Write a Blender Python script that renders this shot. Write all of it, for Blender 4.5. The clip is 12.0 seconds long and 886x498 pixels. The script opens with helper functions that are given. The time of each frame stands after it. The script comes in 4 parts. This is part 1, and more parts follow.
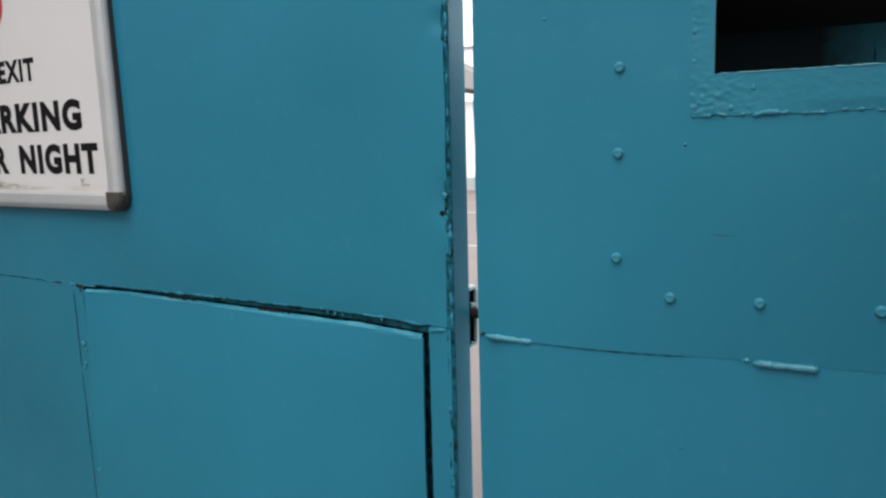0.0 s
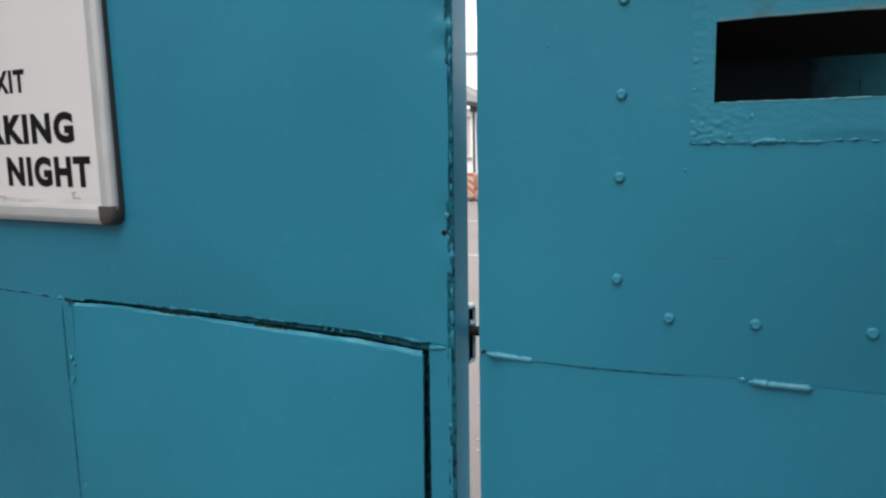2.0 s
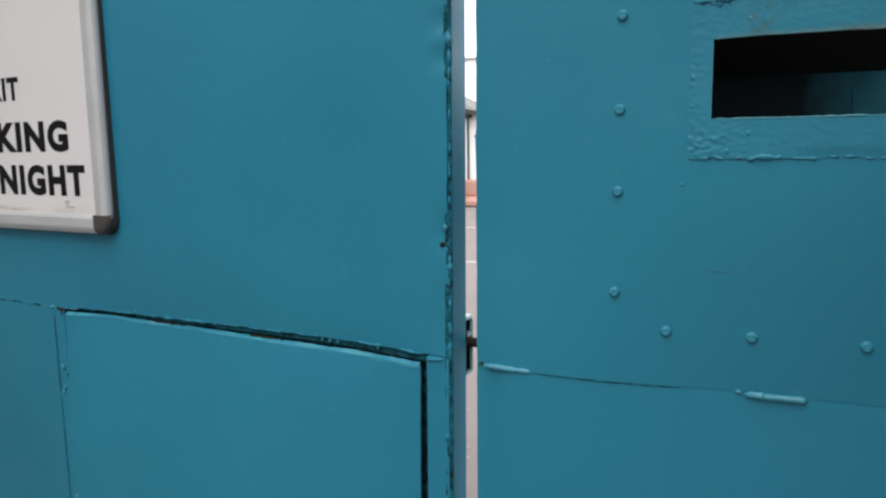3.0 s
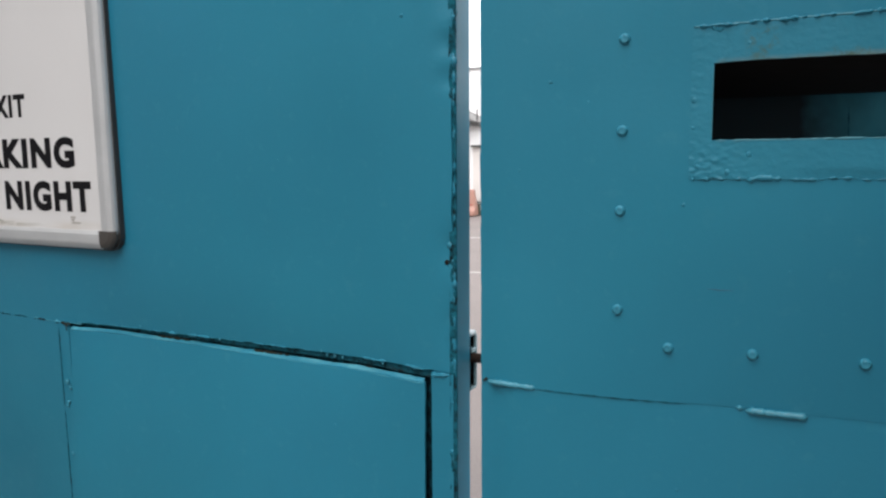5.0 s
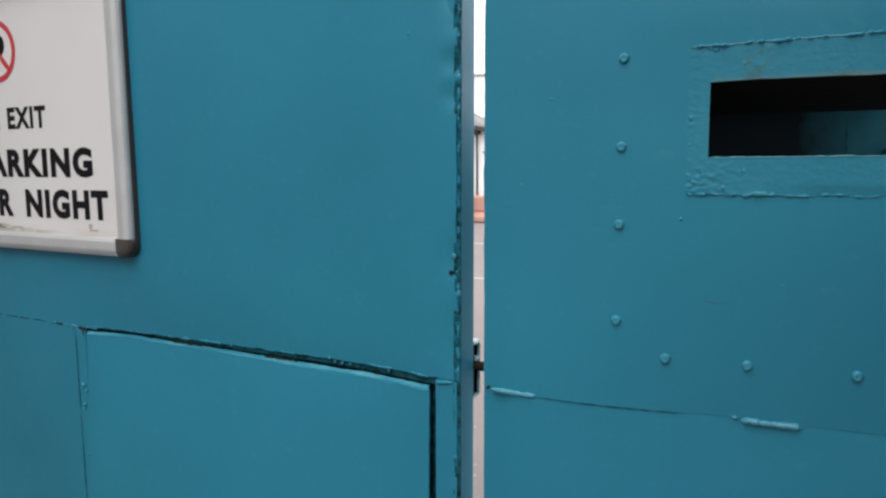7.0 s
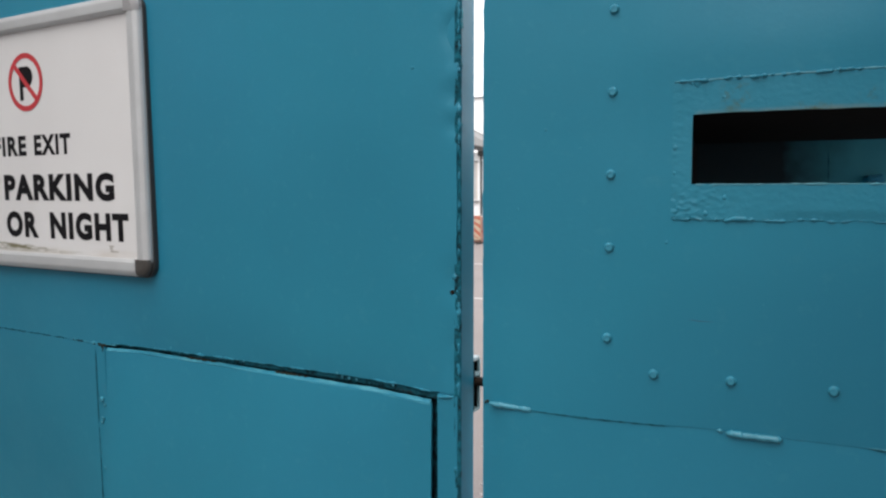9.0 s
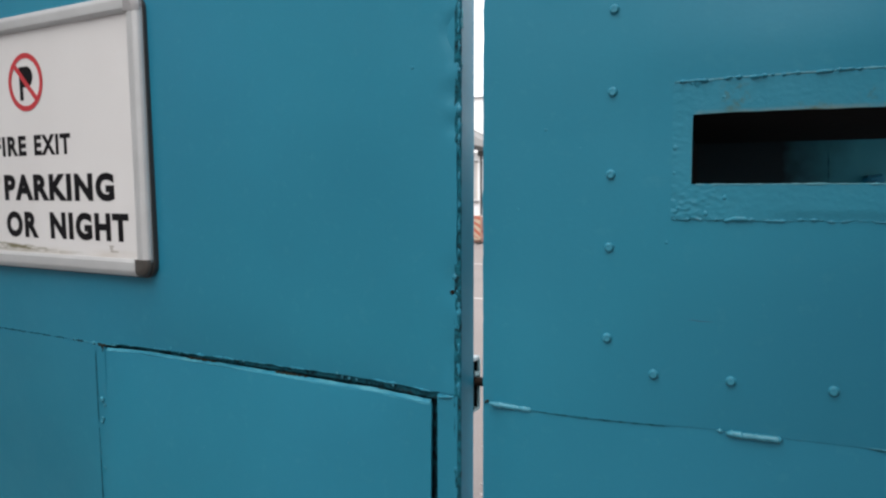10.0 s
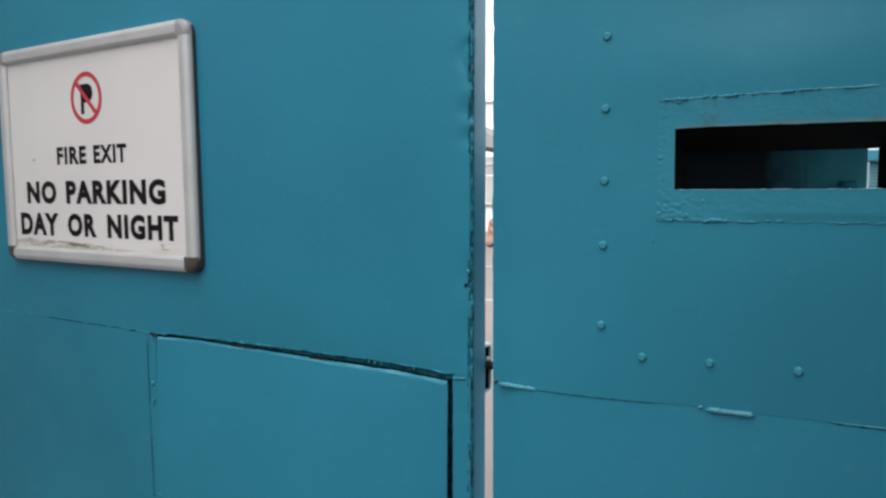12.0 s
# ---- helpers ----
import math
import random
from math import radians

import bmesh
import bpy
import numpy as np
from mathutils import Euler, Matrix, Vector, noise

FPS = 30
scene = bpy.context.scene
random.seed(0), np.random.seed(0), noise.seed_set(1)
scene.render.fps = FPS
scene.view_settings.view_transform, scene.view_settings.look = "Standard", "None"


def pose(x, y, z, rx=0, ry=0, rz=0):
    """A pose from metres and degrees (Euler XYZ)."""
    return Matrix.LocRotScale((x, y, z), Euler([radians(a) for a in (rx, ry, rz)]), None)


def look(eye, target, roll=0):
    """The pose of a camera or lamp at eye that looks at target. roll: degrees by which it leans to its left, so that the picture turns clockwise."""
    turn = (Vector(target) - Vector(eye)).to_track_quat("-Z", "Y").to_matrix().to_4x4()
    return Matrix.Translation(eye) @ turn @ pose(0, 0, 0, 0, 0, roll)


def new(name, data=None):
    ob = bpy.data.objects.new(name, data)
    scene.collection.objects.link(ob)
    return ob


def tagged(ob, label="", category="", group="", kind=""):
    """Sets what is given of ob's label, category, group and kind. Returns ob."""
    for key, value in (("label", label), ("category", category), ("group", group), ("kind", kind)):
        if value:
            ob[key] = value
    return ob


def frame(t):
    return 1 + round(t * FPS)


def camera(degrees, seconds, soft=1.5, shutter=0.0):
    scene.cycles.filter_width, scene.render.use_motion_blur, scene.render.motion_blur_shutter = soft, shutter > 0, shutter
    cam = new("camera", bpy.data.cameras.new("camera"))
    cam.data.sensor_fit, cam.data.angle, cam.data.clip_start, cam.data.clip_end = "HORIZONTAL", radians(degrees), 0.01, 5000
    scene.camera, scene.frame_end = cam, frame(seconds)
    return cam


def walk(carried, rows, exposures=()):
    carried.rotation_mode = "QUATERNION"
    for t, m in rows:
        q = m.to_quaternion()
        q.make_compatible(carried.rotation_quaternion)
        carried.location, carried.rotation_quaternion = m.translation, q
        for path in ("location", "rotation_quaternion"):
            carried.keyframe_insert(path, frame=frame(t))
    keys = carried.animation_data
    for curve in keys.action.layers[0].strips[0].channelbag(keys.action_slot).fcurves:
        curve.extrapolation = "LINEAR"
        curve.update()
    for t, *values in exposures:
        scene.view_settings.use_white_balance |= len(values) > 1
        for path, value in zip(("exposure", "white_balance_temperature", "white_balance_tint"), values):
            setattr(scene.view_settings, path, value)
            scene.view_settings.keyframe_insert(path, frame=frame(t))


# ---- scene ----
# The camera: seconds, place, yaw, pitch, lean to the right.
cam = camera(62.0, 12.0, soft=2.4, shutter=0.5)
PATH = [
    (0, 0.4331, -1.0456, 1.5755, 25.608, -8.919, 1.866),
    (0.5, 0.4238, -1.0544, 1.5809, 25.230, -8.891, 1.855),
    (1, 0.4121, -1.0650, 1.5883, 24.281, -8.635, 1.493),
    (1.5, 0.4000, -1.0745, 1.5963, 23.524, -8.512, 1.243),
    (2, 0.3953, -1.0791, 1.5992, 23.335, -8.455, 1.200),
    (2.5, 0.3871, -1.0841, 1.6071, 22.662, -8.090, 0.955),
    (3, 0.3805, -1.0898, 1.6106, 22.315, -8.040, 0.854),
    (5, 0.3731, -1.1094, 1.6266, 21.983, -7.332, 0.813),
    (5.5, 0.3743, -1.1142, 1.6270, 21.644, -7.222, 0.335),
    (6, 0.3807, -1.1229, 1.6311, 22.204, -7.133, 0.375),
    (6.5, 0.3847, -1.1296, 1.6338, 22.331, -7.083, 0.179),
    (7, 0.3982, -1.1357, 1.6401, 22.952, -6.899, 0.533),
    (8.8, 0.4179, -1.1634, 1.6463, 23.573, -5.877, 0.482),
    (9, 0.4421, -1.1957, 1.6490, 23.788, -5.283, 0.517),
    (9.3, 0.4432, -1.1970, 1.6491, 23.803, -5.280, 0.506),
    (9.5, 0.4179, -1.1634, 1.6463, 23.573, -5.877, 0.482),
    (10, 0.4421, -1.1957, 1.6490, 23.788, -5.283, 0.517),
    (10.5, 0.4701, -1.2280, 1.6497, 24.164, -5.203, 0.257),
    (11, 0.4960, -1.2654, 1.6531, 24.654, -5.103, 0.203),
    (11.5, 0.5187, -1.3019, 1.6561, 24.701, -4.909, 0.253),
    (12, 0.5327, -1.3432, 1.6530, 25.852, -4.981, 0.558),
]


def facing(x, y, z, yaw, pitch, lean):
    """Pose of the camera at a place, turned by yaw and pitch, leaning to its right."""
    return pose(x, y, z, 0, 0, yaw) @ pose(0, 0, 0, 90 + pitch, 0, 0) @ pose(0, 0, 0, 0, 0, -lean)


walk(cam, [(t, facing(x, y, z, yaw, pitch, lean)) for t, x, y, z, yaw, pitch, lean in PATH])

# ---- light: an overcast sky, a wide weak sun behind cloud ----
world = bpy.data.worlds.new("overcast_sky")
scene.world = world
world.use_nodes = True
wn, wl = world.node_tree.nodes, world.node_tree.links
wn.clear()
sky = wn.new("ShaderNodeTexSky")
sky.sky_type = "NISHITA"
sky.sun_disc = False
SUN_HEIGHT, SUN_TURN = radians(52), radians(200)
sky.sun_elevation, sky.sun_rotation = SUN_HEIGHT, SUN_TURN
grey = wn.new("ShaderNodeHueSaturation")
grey.inputs["Saturation"].default_value = 0.12
thin = wn.new("ShaderNodeMixRGB")
thin.inputs[0].default_value = 0.82
thin.inputs[2].default_value = (19.5, 19.5, 20.0, 1)
back = wn.new("ShaderNodeBackground")
back.inputs["Strength"].default_value = 0.105
wout = wn.new("ShaderNodeOutputWorld")
wl.new(sky.outputs[0], grey.inputs["Color"])
wl.new(grey.outputs[0], thin.inputs[1])
wl.new(thin.outputs[0], back.inputs[0])
wl.new(back.outputs[0], wout.inputs[0])
sun = new("sun", bpy.data.lights.new("sun", "SUN"))
sun.data.energy, sun.data.angle, sun.data.color = 1.5, radians(50), (1.0, 0.98, 0.95)
sun.matrix_world = look((0.6, -6.0, 12.0), (0, 0, 1.2))
scene.view_settings.exposure = 0.34


# ---- materials ----
class Nodes:
    """A node material that is wired in a few calls."""

    def __init__(self, name):
        self.mat = bpy.data.materials.new(name)
        self.mat.use_nodes = True
        self.tree = self.mat.node_tree
        self.bsdf = self.tree.nodes["Principled BSDF"]
        self.coord = self.tree.nodes.new("ShaderNodeTexCoord").outputs["Object"]

    def add(self, kind, **inputs):
        node = self.tree.nodes.new(kind)
        for key, value in inputs.items():
            self.put(node.inputs[key.replace("_", " ")], value)
        return node

    def put(self, socket, value):
        if isinstance(value, bpy.types.NodeSocket):
            self.tree.links.new(value, socket)
        else:
            socket.default_value = value

    def noise(self, scale, detail=3.0, rough=0.5, vector=None, squash=None):
        vector = vector or self.coord
        if squash:
            m = self.add("ShaderNodeMapping", Vector=vector)
            m.inputs["Scale"].default_value = squash
            vector = m.outputs[0]
        return self.add("ShaderNodeTexNoise", Vector=vector, Scale=scale, Detail=detail, Roughness=rough).outputs["Fac"]

    def ramp(self, value, lo, hi, a=0.0, b=1.0):
        n = self.add("ShaderNodeMapRange", Value=value)
        for key, v in (("From Min", lo), ("From Max", hi), ("To Min", a), ("To Max", b)):
            n.inputs[key].default_value = v
        return n.outputs[0]

    def mix(self, fac, a, b):
        n = self.tree.nodes.new("ShaderNodeMixRGB")
        self.put(n.inputs[0], fac)
        for socket, c in ((n.inputs[1], a), (n.inputs[2], b)):
            self.put(socket, (*c, 1) if isinstance(c, tuple) else c)
        return n.outputs[0]

    def math(self, op, a, b=0.0):
        n = self.tree.nodes.new("ShaderNodeMath")
        n.operation = op
        self.put(n.inputs[0], a)
        self.put(n.inputs[1], b)
        return n.outputs[0]

    def axis(self, letter):
        return self.add("ShaderNodeSeparateXYZ", Vector=self.coord).outputs[letter]

    def bump(self, height, distance, strength=1.0, under=None):
        n = self.add("ShaderNodeBump", Height=height, Distance=distance, Strength=strength)
        if under:
            self.tree.links.new(under, n.inputs["Normal"])
        return n.outputs[0]

    def done(self, color, rough, normal=None, metal=0.0, specular=0.5):
        self.put(self.bsdf.inputs["Base Color"], (*color, 1) if isinstance(color, tuple) else color)
        self.put(self.bsdf.inputs["Roughness"], rough)
        self.put(self.bsdf.inputs["Metallic"], metal)
        self.put(self.bsdf.inputs["Specular IOR Level"], specular)
        if normal:
            self.put(self.bsdf.inputs["Normal"], normal)
        return self.mat


TEAL, TEAL_DEEP, TEAL_PALE = (0.018, 0.208, 0.306), (0.015, 0.183, 0.276), (0.052, 0.262, 0.350)


def teal_paint(name, lumps=0.0012, rust=None, pale=0.0, streaks=False):
    """Old brushed gloss paint on steel: faint mottling, brush drag, small pimples; rust: a band of heights that bleeds rust."""
    n = Nodes(name)
    broad = n.noise(1.7, 2.0)
    fine = n.noise(38, 4.0, 0.6)
    drag = n.noise(60, 2.0, 0.5, squash=(1.0, 1.0, 0.06))
    color = n.mix(n.ramp(broad, 0.35, 0.65), TEAL_DEEP, TEAL)
    color = n.mix(n.ramp(n.noise(0.9, 2.0), 0.45, 0.70, 0.0, 0.55), color, (0.018, 0.174, 0.292))
    color = n.mix(n.ramp(fine, 0.58, 0.80, 0.0, 0.35), color, TEAL_PALE)
    if pale:
        share = n.ramp(n.noise(40, 5.0, 0.7, squash=(0.5, 1.0, 6.0)), 0.42, 0.62, 0.0, pale) if streaks else pale
        color = n.mix(share, color, (0.075, 0.315, 0.395) if streaks else TEAL_PALE)
    if rust:
        lo, hi, amount, side = rust
        x, z = n.axis("X"), n.axis("Z")
        blot = n.ramp(n.noise(60, 6.0, 0.75, squash=(0.8, 1.0, 0.7)), 0.565 - amount, 0.69 - amount)
        thin = n.math("MULTIPLY", n.ramp(z, lo - 0.008, lo - 0.002), n.ramp(z, lo, lo + 0.006, 1.0, 0.0))
        color = n.mix(n.math("MULTIPLY", n.math("MULTIPLY", thin, n.ramp(x, side, side + 0.01)), n.ramp(n.noise(30, 3.0), 0.35, 0.65, 0.10, 0.60)), color, (0.190, 0.215, 0.170))
        for x0, x1, top, strong in ((0.372, 0.420, hi + 0.036, 0.48), (0.452, 0.526, hi, 0.70), (0.556, 0.575, hi + 0.02, 0.4), (0.60, 0.70, hi, 0.7)):
            zone = n.math("MULTIPLY", n.ramp(x, x0 - 0.006, x0 + 0.006), n.ramp(x, x1 - 0.008, x1 + 0.008, 1.0, 0.0))
            zone = n.math("MULTIPLY", zone, n.math("MULTIPLY", n.ramp(z, lo - 0.008, lo - 0.002), n.ramp(z, top - 0.010, top + 0.002, 1.0, 0.0)))
            color = n.mix(n.math("MULTIPLY", n.math("MULTIPLY", zone, blot), strong), color, (0.088, 0.104, 0.040))
    streak = n.noise(7, 4.0, 0.6, squash=(2.2, 2.2, 0.22))
    color = n.mix(n.ramp(streak, 0.52, 0.80, 0.0, 0.30), color, TEAL_DEEP)
    color = n.mix(n.ramp(n.noise(210, 2.0), 0.745, 0.80, 0.0, 0.30), color, (0.020, 0.080, 0.105))
    rough = n.ramp(n.noise(6, 3.0), 0.3, 0.7, 0.34, 0.48)
    low = n.bump(n.noise(2.6, 1.0), 0.010, 0.75)
    mid = n.bump(drag, 0.0005, 0.35, low)
    top = n.bump(n.ramp(n.noise(120, 3.0, 0.6), 0.45, 0.8), lumps, 0.5, mid)
    return n.done(color, rough, top, specular=0.35)


paint = teal_paint("teal_gloss_paint", 0.0002)
paint_thick = teal_paint("teal_paint_thick", 0.0007, rust=(1.7465, 1.757, 0.07, 0.335), pale=0.16)
paint_bolt = teal_paint("teal_bolt_paint", 0.0004, pale=0.45)
# Pale streaks put the sky's light on the hatch lip into the paint.
paint_lip = teal_paint("lit_lip_paint", 0.0008, pale=0.95, streaks=True)
# Paler teal puts light from above into the beads and drips.
paint_bead = teal_paint("teal_paint_bead", 0.0006, pale=0.85)
paint_edge = teal_paint("teal_paint_edge", 0.0008, pale=0.2)


def shaded_paint():
    """Dull teal paint, with shade painted in towards one end."""
    n = Nodes("shaded_teal_paint")
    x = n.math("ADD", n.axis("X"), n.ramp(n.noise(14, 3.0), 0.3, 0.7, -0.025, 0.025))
    shade_mask = n.ramp(x, 0.160, 0.310, 1.0, 0.0)
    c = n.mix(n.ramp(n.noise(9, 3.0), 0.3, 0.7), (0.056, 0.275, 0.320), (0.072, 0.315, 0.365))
    c = n.mix(shade_mask, c, (0.006, 0.010, 0.012))
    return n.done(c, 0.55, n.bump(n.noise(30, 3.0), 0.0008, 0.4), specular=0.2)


def plain(name, color, rough, metal=0.0, grain=60, depth=0.0004, vary=0.25, specular=0.5):
    n = Nodes(name)
    dark = tuple(c * (1 - vary) for c in color)
    c = n.mix(n.ramp(n.noise(grain * 0.12, 3.0), 0.3, 0.7), dark, color)
    c = n.mix(n.ramp(n.noise(grain, 4.0, 0.6), 0.5, 0.85, 0.0, 0.5), c, dark)
    return n.done(c, rough, n.bump(n.noise(grain * 1.5, 3.0), depth, 0.6), metal, specular)


# Near-black on every face, for the hood and the keep's inside.
near_black = plain("near_black_steel", (0.007, 0.0055, 0.005), 0.9, grain=40, depth=0.001, specular=0.08)
# For chipped edges, and for highlights painted along edges.
paint_worn_lit = plain("worn_lit_teal", (0.070, 0.300, 0.380), 0.45, vary=0.35)
# Pale colour that brightens the lap welds as light on their tops would.
weld_pale = plain("pale_teal_weld", (0.050, 0.275, 0.375), 0.4, vary=0.3)
rust_tan = plain("rust_tan", (0.042, 0.045, 0.031), 0.85, grain=70, depth=0.001, vary=0.6, specular=0.1)
rust_brown = plain("rust_brown", (0.020, 0.018, 0.015), 0.85, grain=70, depth=0.001, vary=0.6, specular=0.1)


def grimy(name, share, teal):
    """Dark dirt with rests of teal paint in a joint."""
    n = Nodes(name)
    c = n.mix(n.ramp(n.noise(55, 4.0, 0.7), share - 0.10, share + 0.10), (0.006, 0.016, 0.020), teal)
    c = n.mix(n.ramp(n.noise(23, 3.0), 0.68, 0.78), c, (0.020, 0.015, 0.012))
    return n.done(c, 0.85, n.bump(n.noise(90, 4.0, 0.7), 0.003, 0.8), specular=0.08)


gap_dark = grimy("grimy_joint", 0.52, (0.010, 0.070, 0.095))
gap_teal = grimy("painted_over_joint", 0.42, (0.014, 0.110, 0.150))
gap_chain = grimy("dirty_weld_chain", 0.47, (0.012, 0.125, 0.175))
aluminium = plain("dull_aluminium", (0.64, 0.64, 0.645), 0.42, 0.5, grain=90, depth=0.0001, vary=0.10)
cap_light = plain("light_grey_corner_cap", (0.33, 0.32, 0.325), 0.5, 0.2, grain=80, depth=0.0002, vary=0.2)
corner_plastic = plain("grey_corner_cap", (0.068, 0.060, 0.054), 0.45, grain=80, depth=0.0002, vary=0.2)
ink_black = plain("black_print", (0.009, 0.008, 0.010), 0.6, grain=90, depth=0.00005, specular=0.12)
ink_red = plain("red_print", (0.52, 0.035, 0.045), 0.5, grain=90, depth=0.00005, vary=0.12)
pale_ink = plain("faded_small_print", (0.45, 0.42, 0.38), 0.6, grain=90, depth=0.00005)
cap_teal = plain("light_teal_cap", (0.055, 0.300, 0.400), 0.5, grain=60, depth=0.0004)
# Whiter than the rest of the keep: light on its top, put into the colour.
keep_lit = plain("lit_keep_paint", (0.62, 0.72, 0.75), 0.5, grain=60, depth=0.0004)
pale_paint = plain("pale_teal_paint", (0.30, 0.46, 0.50), 0.5, grain=60, depth=0.0004)
slat_white = plain("pale_slats", (0.17, 0.36, 0.42), 0.5, grain=40, depth=0.0002)
render_white = plain("white_render", (0.88, 0.88, 0.875), 0.85, grain=14, depth=0.002, vary=0.06)
render_grey = plain("grey_render", (0.42, 0.42, 0.41), 0.9, grain=8, depth=0.002, vary=0.2)
plinth_grey = plain("grey_blue_plinth", (0.42, 0.46, 0.47), 0.85, grain=12, depth=0.002, vary=0.12)
roof_grey = plain("pale_grey_roof_sheet", (0.19, 0.185, 0.18), 0.7, grain=6, depth=0.002, vary=0.12)
gutter_dark = plain("dark_gutter", (0.035, 0.033, 0.032), 0.55, grain=20, depth=0.0005)
coping_grey = plain("grey_coping", (0.30, 0.30, 0.30), 0.7, grain=10, depth=0.001)
frame_beige = plain("weathered_window_frame", (0.62, 0.57, 0.52), 0.6, grain=20, depth=0.0005, vary=0.15)
line_paint = plain("worn_line_paint", (0.40, 0.38, 0.36), 0.8, grain=25, depth=0.001, vary=0.25)
plastic_red = plain("faded_red_plastic", (0.40, 0.105, 0.062), 0.5, grain=12, depth=0.0006, vary=0.15)
plastic_pink = plain("bleached_red_plastic", (0.42, 0.225, 0.175), 0.5, grain=12, depth=0.0006, vary=0.12)
plastic_white = plain("dirty_white_plastic", (0.46, 0.36, 0.26), 0.5, grain=12, depth=0.0006, vary=0.15)
leaf_green = plain("dull_weed_leaf", (0.085, 0.095, 0.055), 0.7, grain=30, depth=0.0005)


def tarmac():
    n = Nodes("pinkish_tarmac")
    stone = n.noise(90, 4.0, 0.7)
    patch = n.noise(0.9, 3.0)
    c = n.mix(n.ramp(patch, 0.3, 0.7), (0.150, 0.128, 0.122), (0.185, 0.158, 0.150))
    c = n.mix(n.ramp(stone, 0.45, 0.75), c, (0.25, 0.22, 0.21))
    return n.done(c, 0.85, n.bump(stone, 0.004, 0.7))


def sign_face():
    """White sign sheet with green algae and grime along its foot."""
    n = Nodes("white_sign_sheet")
    z = n.axis("Z")
    x = n.axis("X")
    edge = n.ramp(n.noise(14, 4.0, 0.6, squash=(1.0, 1.0, 0.2)), 0.3, 0.75, -0.006, 0.006)
    foot = n.math("ADD", edge, n.ramp(x, 0.34, 0.62, 0.0170, 0.001))
    top = n.ramp(n.math("SUBTRACT", z, foot), 0.0440, 0.0485, 1.0, 0.0)
    streaky = n.ramp(n.noise(90, 4.0, 0.65, squash=(0.16, 1.0, 1.0)), 0.36, 0.56)
    span = n.math("MULTIPLY", n.ramp(x, 0.02, 0.22, 0.3, 1.0), n.ramp(x, 0.50, 0.66, 1.0, 0.0))
    mask = n.math("MULTIPLY", n.math("MULTIPLY", top, n.ramp(z, 0.042, 0.050, 0.25, 1.0)), n.math("MULTIPLY", span, streaky))
    wash = n.math("MULTIPLY", n.ramp(z, 0.046, 0.062, 0.35, 0.0), n.ramp(n.noise(22, 3.0, squash=(0.4, 1.0, 1.0)), 0.35, 0.65))
    c = n.mix(n.ramp(n.noise(3.0, 2.0), 0.3, 0.7), (0.66, 0.642, 0.638), (0.70, 0.684, 0.680))
    c = n.mix(n.ramp(n.noise(150, 2.0), 0.74, 0.80, 0.0, 0.35), c, (0.42, 0.40, 0.34))
    c = n.mix(wash, c, (0.48, 0.40, 0.31))
    c = n.mix(mask, c, (0.165, 0.150, 0.085))
    return n.done(c, 0.42, n.bump(n.noise(4.0, 2.0), 0.002, 0.25))


def window_glass():
    n = Nodes("window_glass")
    n.bsdf.inputs["Base Color"].default_value = (0.70, 0.70, 0.68, 1)
    n.bsdf.inputs["Roughness"].default_value = 0.08
    n.bsdf.inputs["Transmission Weight"].default_value = 0.3
    return n.mat


ground_mat, sheet_white, glass = tarmac(), sign_face(), window_glass()


# ---- building blocks ----
def part(name, bm, material, parent=None, label="", smooth=False):
    """Links a bmesh as one mesh object under a thing or a part."""
    mesh = bpy.data.meshes.new(name)
    bmesh.ops.recalc_face_normals(bm, faces=bm.faces[:])
    if smooth:
        for face in bm.faces:
            face.smooth = True
    bm.to_mesh(mesh)
    bm.free()
    mesh.materials.append(material)
    ob = new(name, mesh)
    ob.parent = parent
    if label:
        tagged(ob, label)
    return ob


def thing(name, label, category, m=None, group="", kind=""):
    ob = new(name)
    ob.matrix_basis = m or Matrix()
    return tagged(ob, label, category, group, kind)


def box(bm, x0, x1, y0, y1, z0, z1, bevel=0.0, segments=1):
    made = bmesh.ops.create_cube(bm, size=1.0)["verts"]
    for v in made:
        v.co = Vector(((x0 + x1) / 2 + v.co.x * (x1 - x0), (y0 + y1) / 2 + v.co.y * (y1 - y0), (z0 + z1) / 2 + v.co.z * (z1 - z0)))
    if bevel:
        edges = list({e for v in made for e in v.link_edges})
        bmesh.ops.bevel(bm, geom=edges, offset=bevel, segments=segments, affect="EDGES", profile=0.5)
    return bm


def boxed(*sizes, bevel=0.0, segments=1):
    return box(bmesh.new(), *sizes, bevel=bevel, segments=segments)


def steps(lo, hi, size):
    count = max(1, round((hi - lo) / size))
    return [lo + (hi - lo) * k / count for k in range(count + 1)]


def grid_lines(size, *stops):
    out = [stops[0]]
    for a, b in zip(stops, stops[1:]):
        out += steps(a, b, size)[1:]
    return out


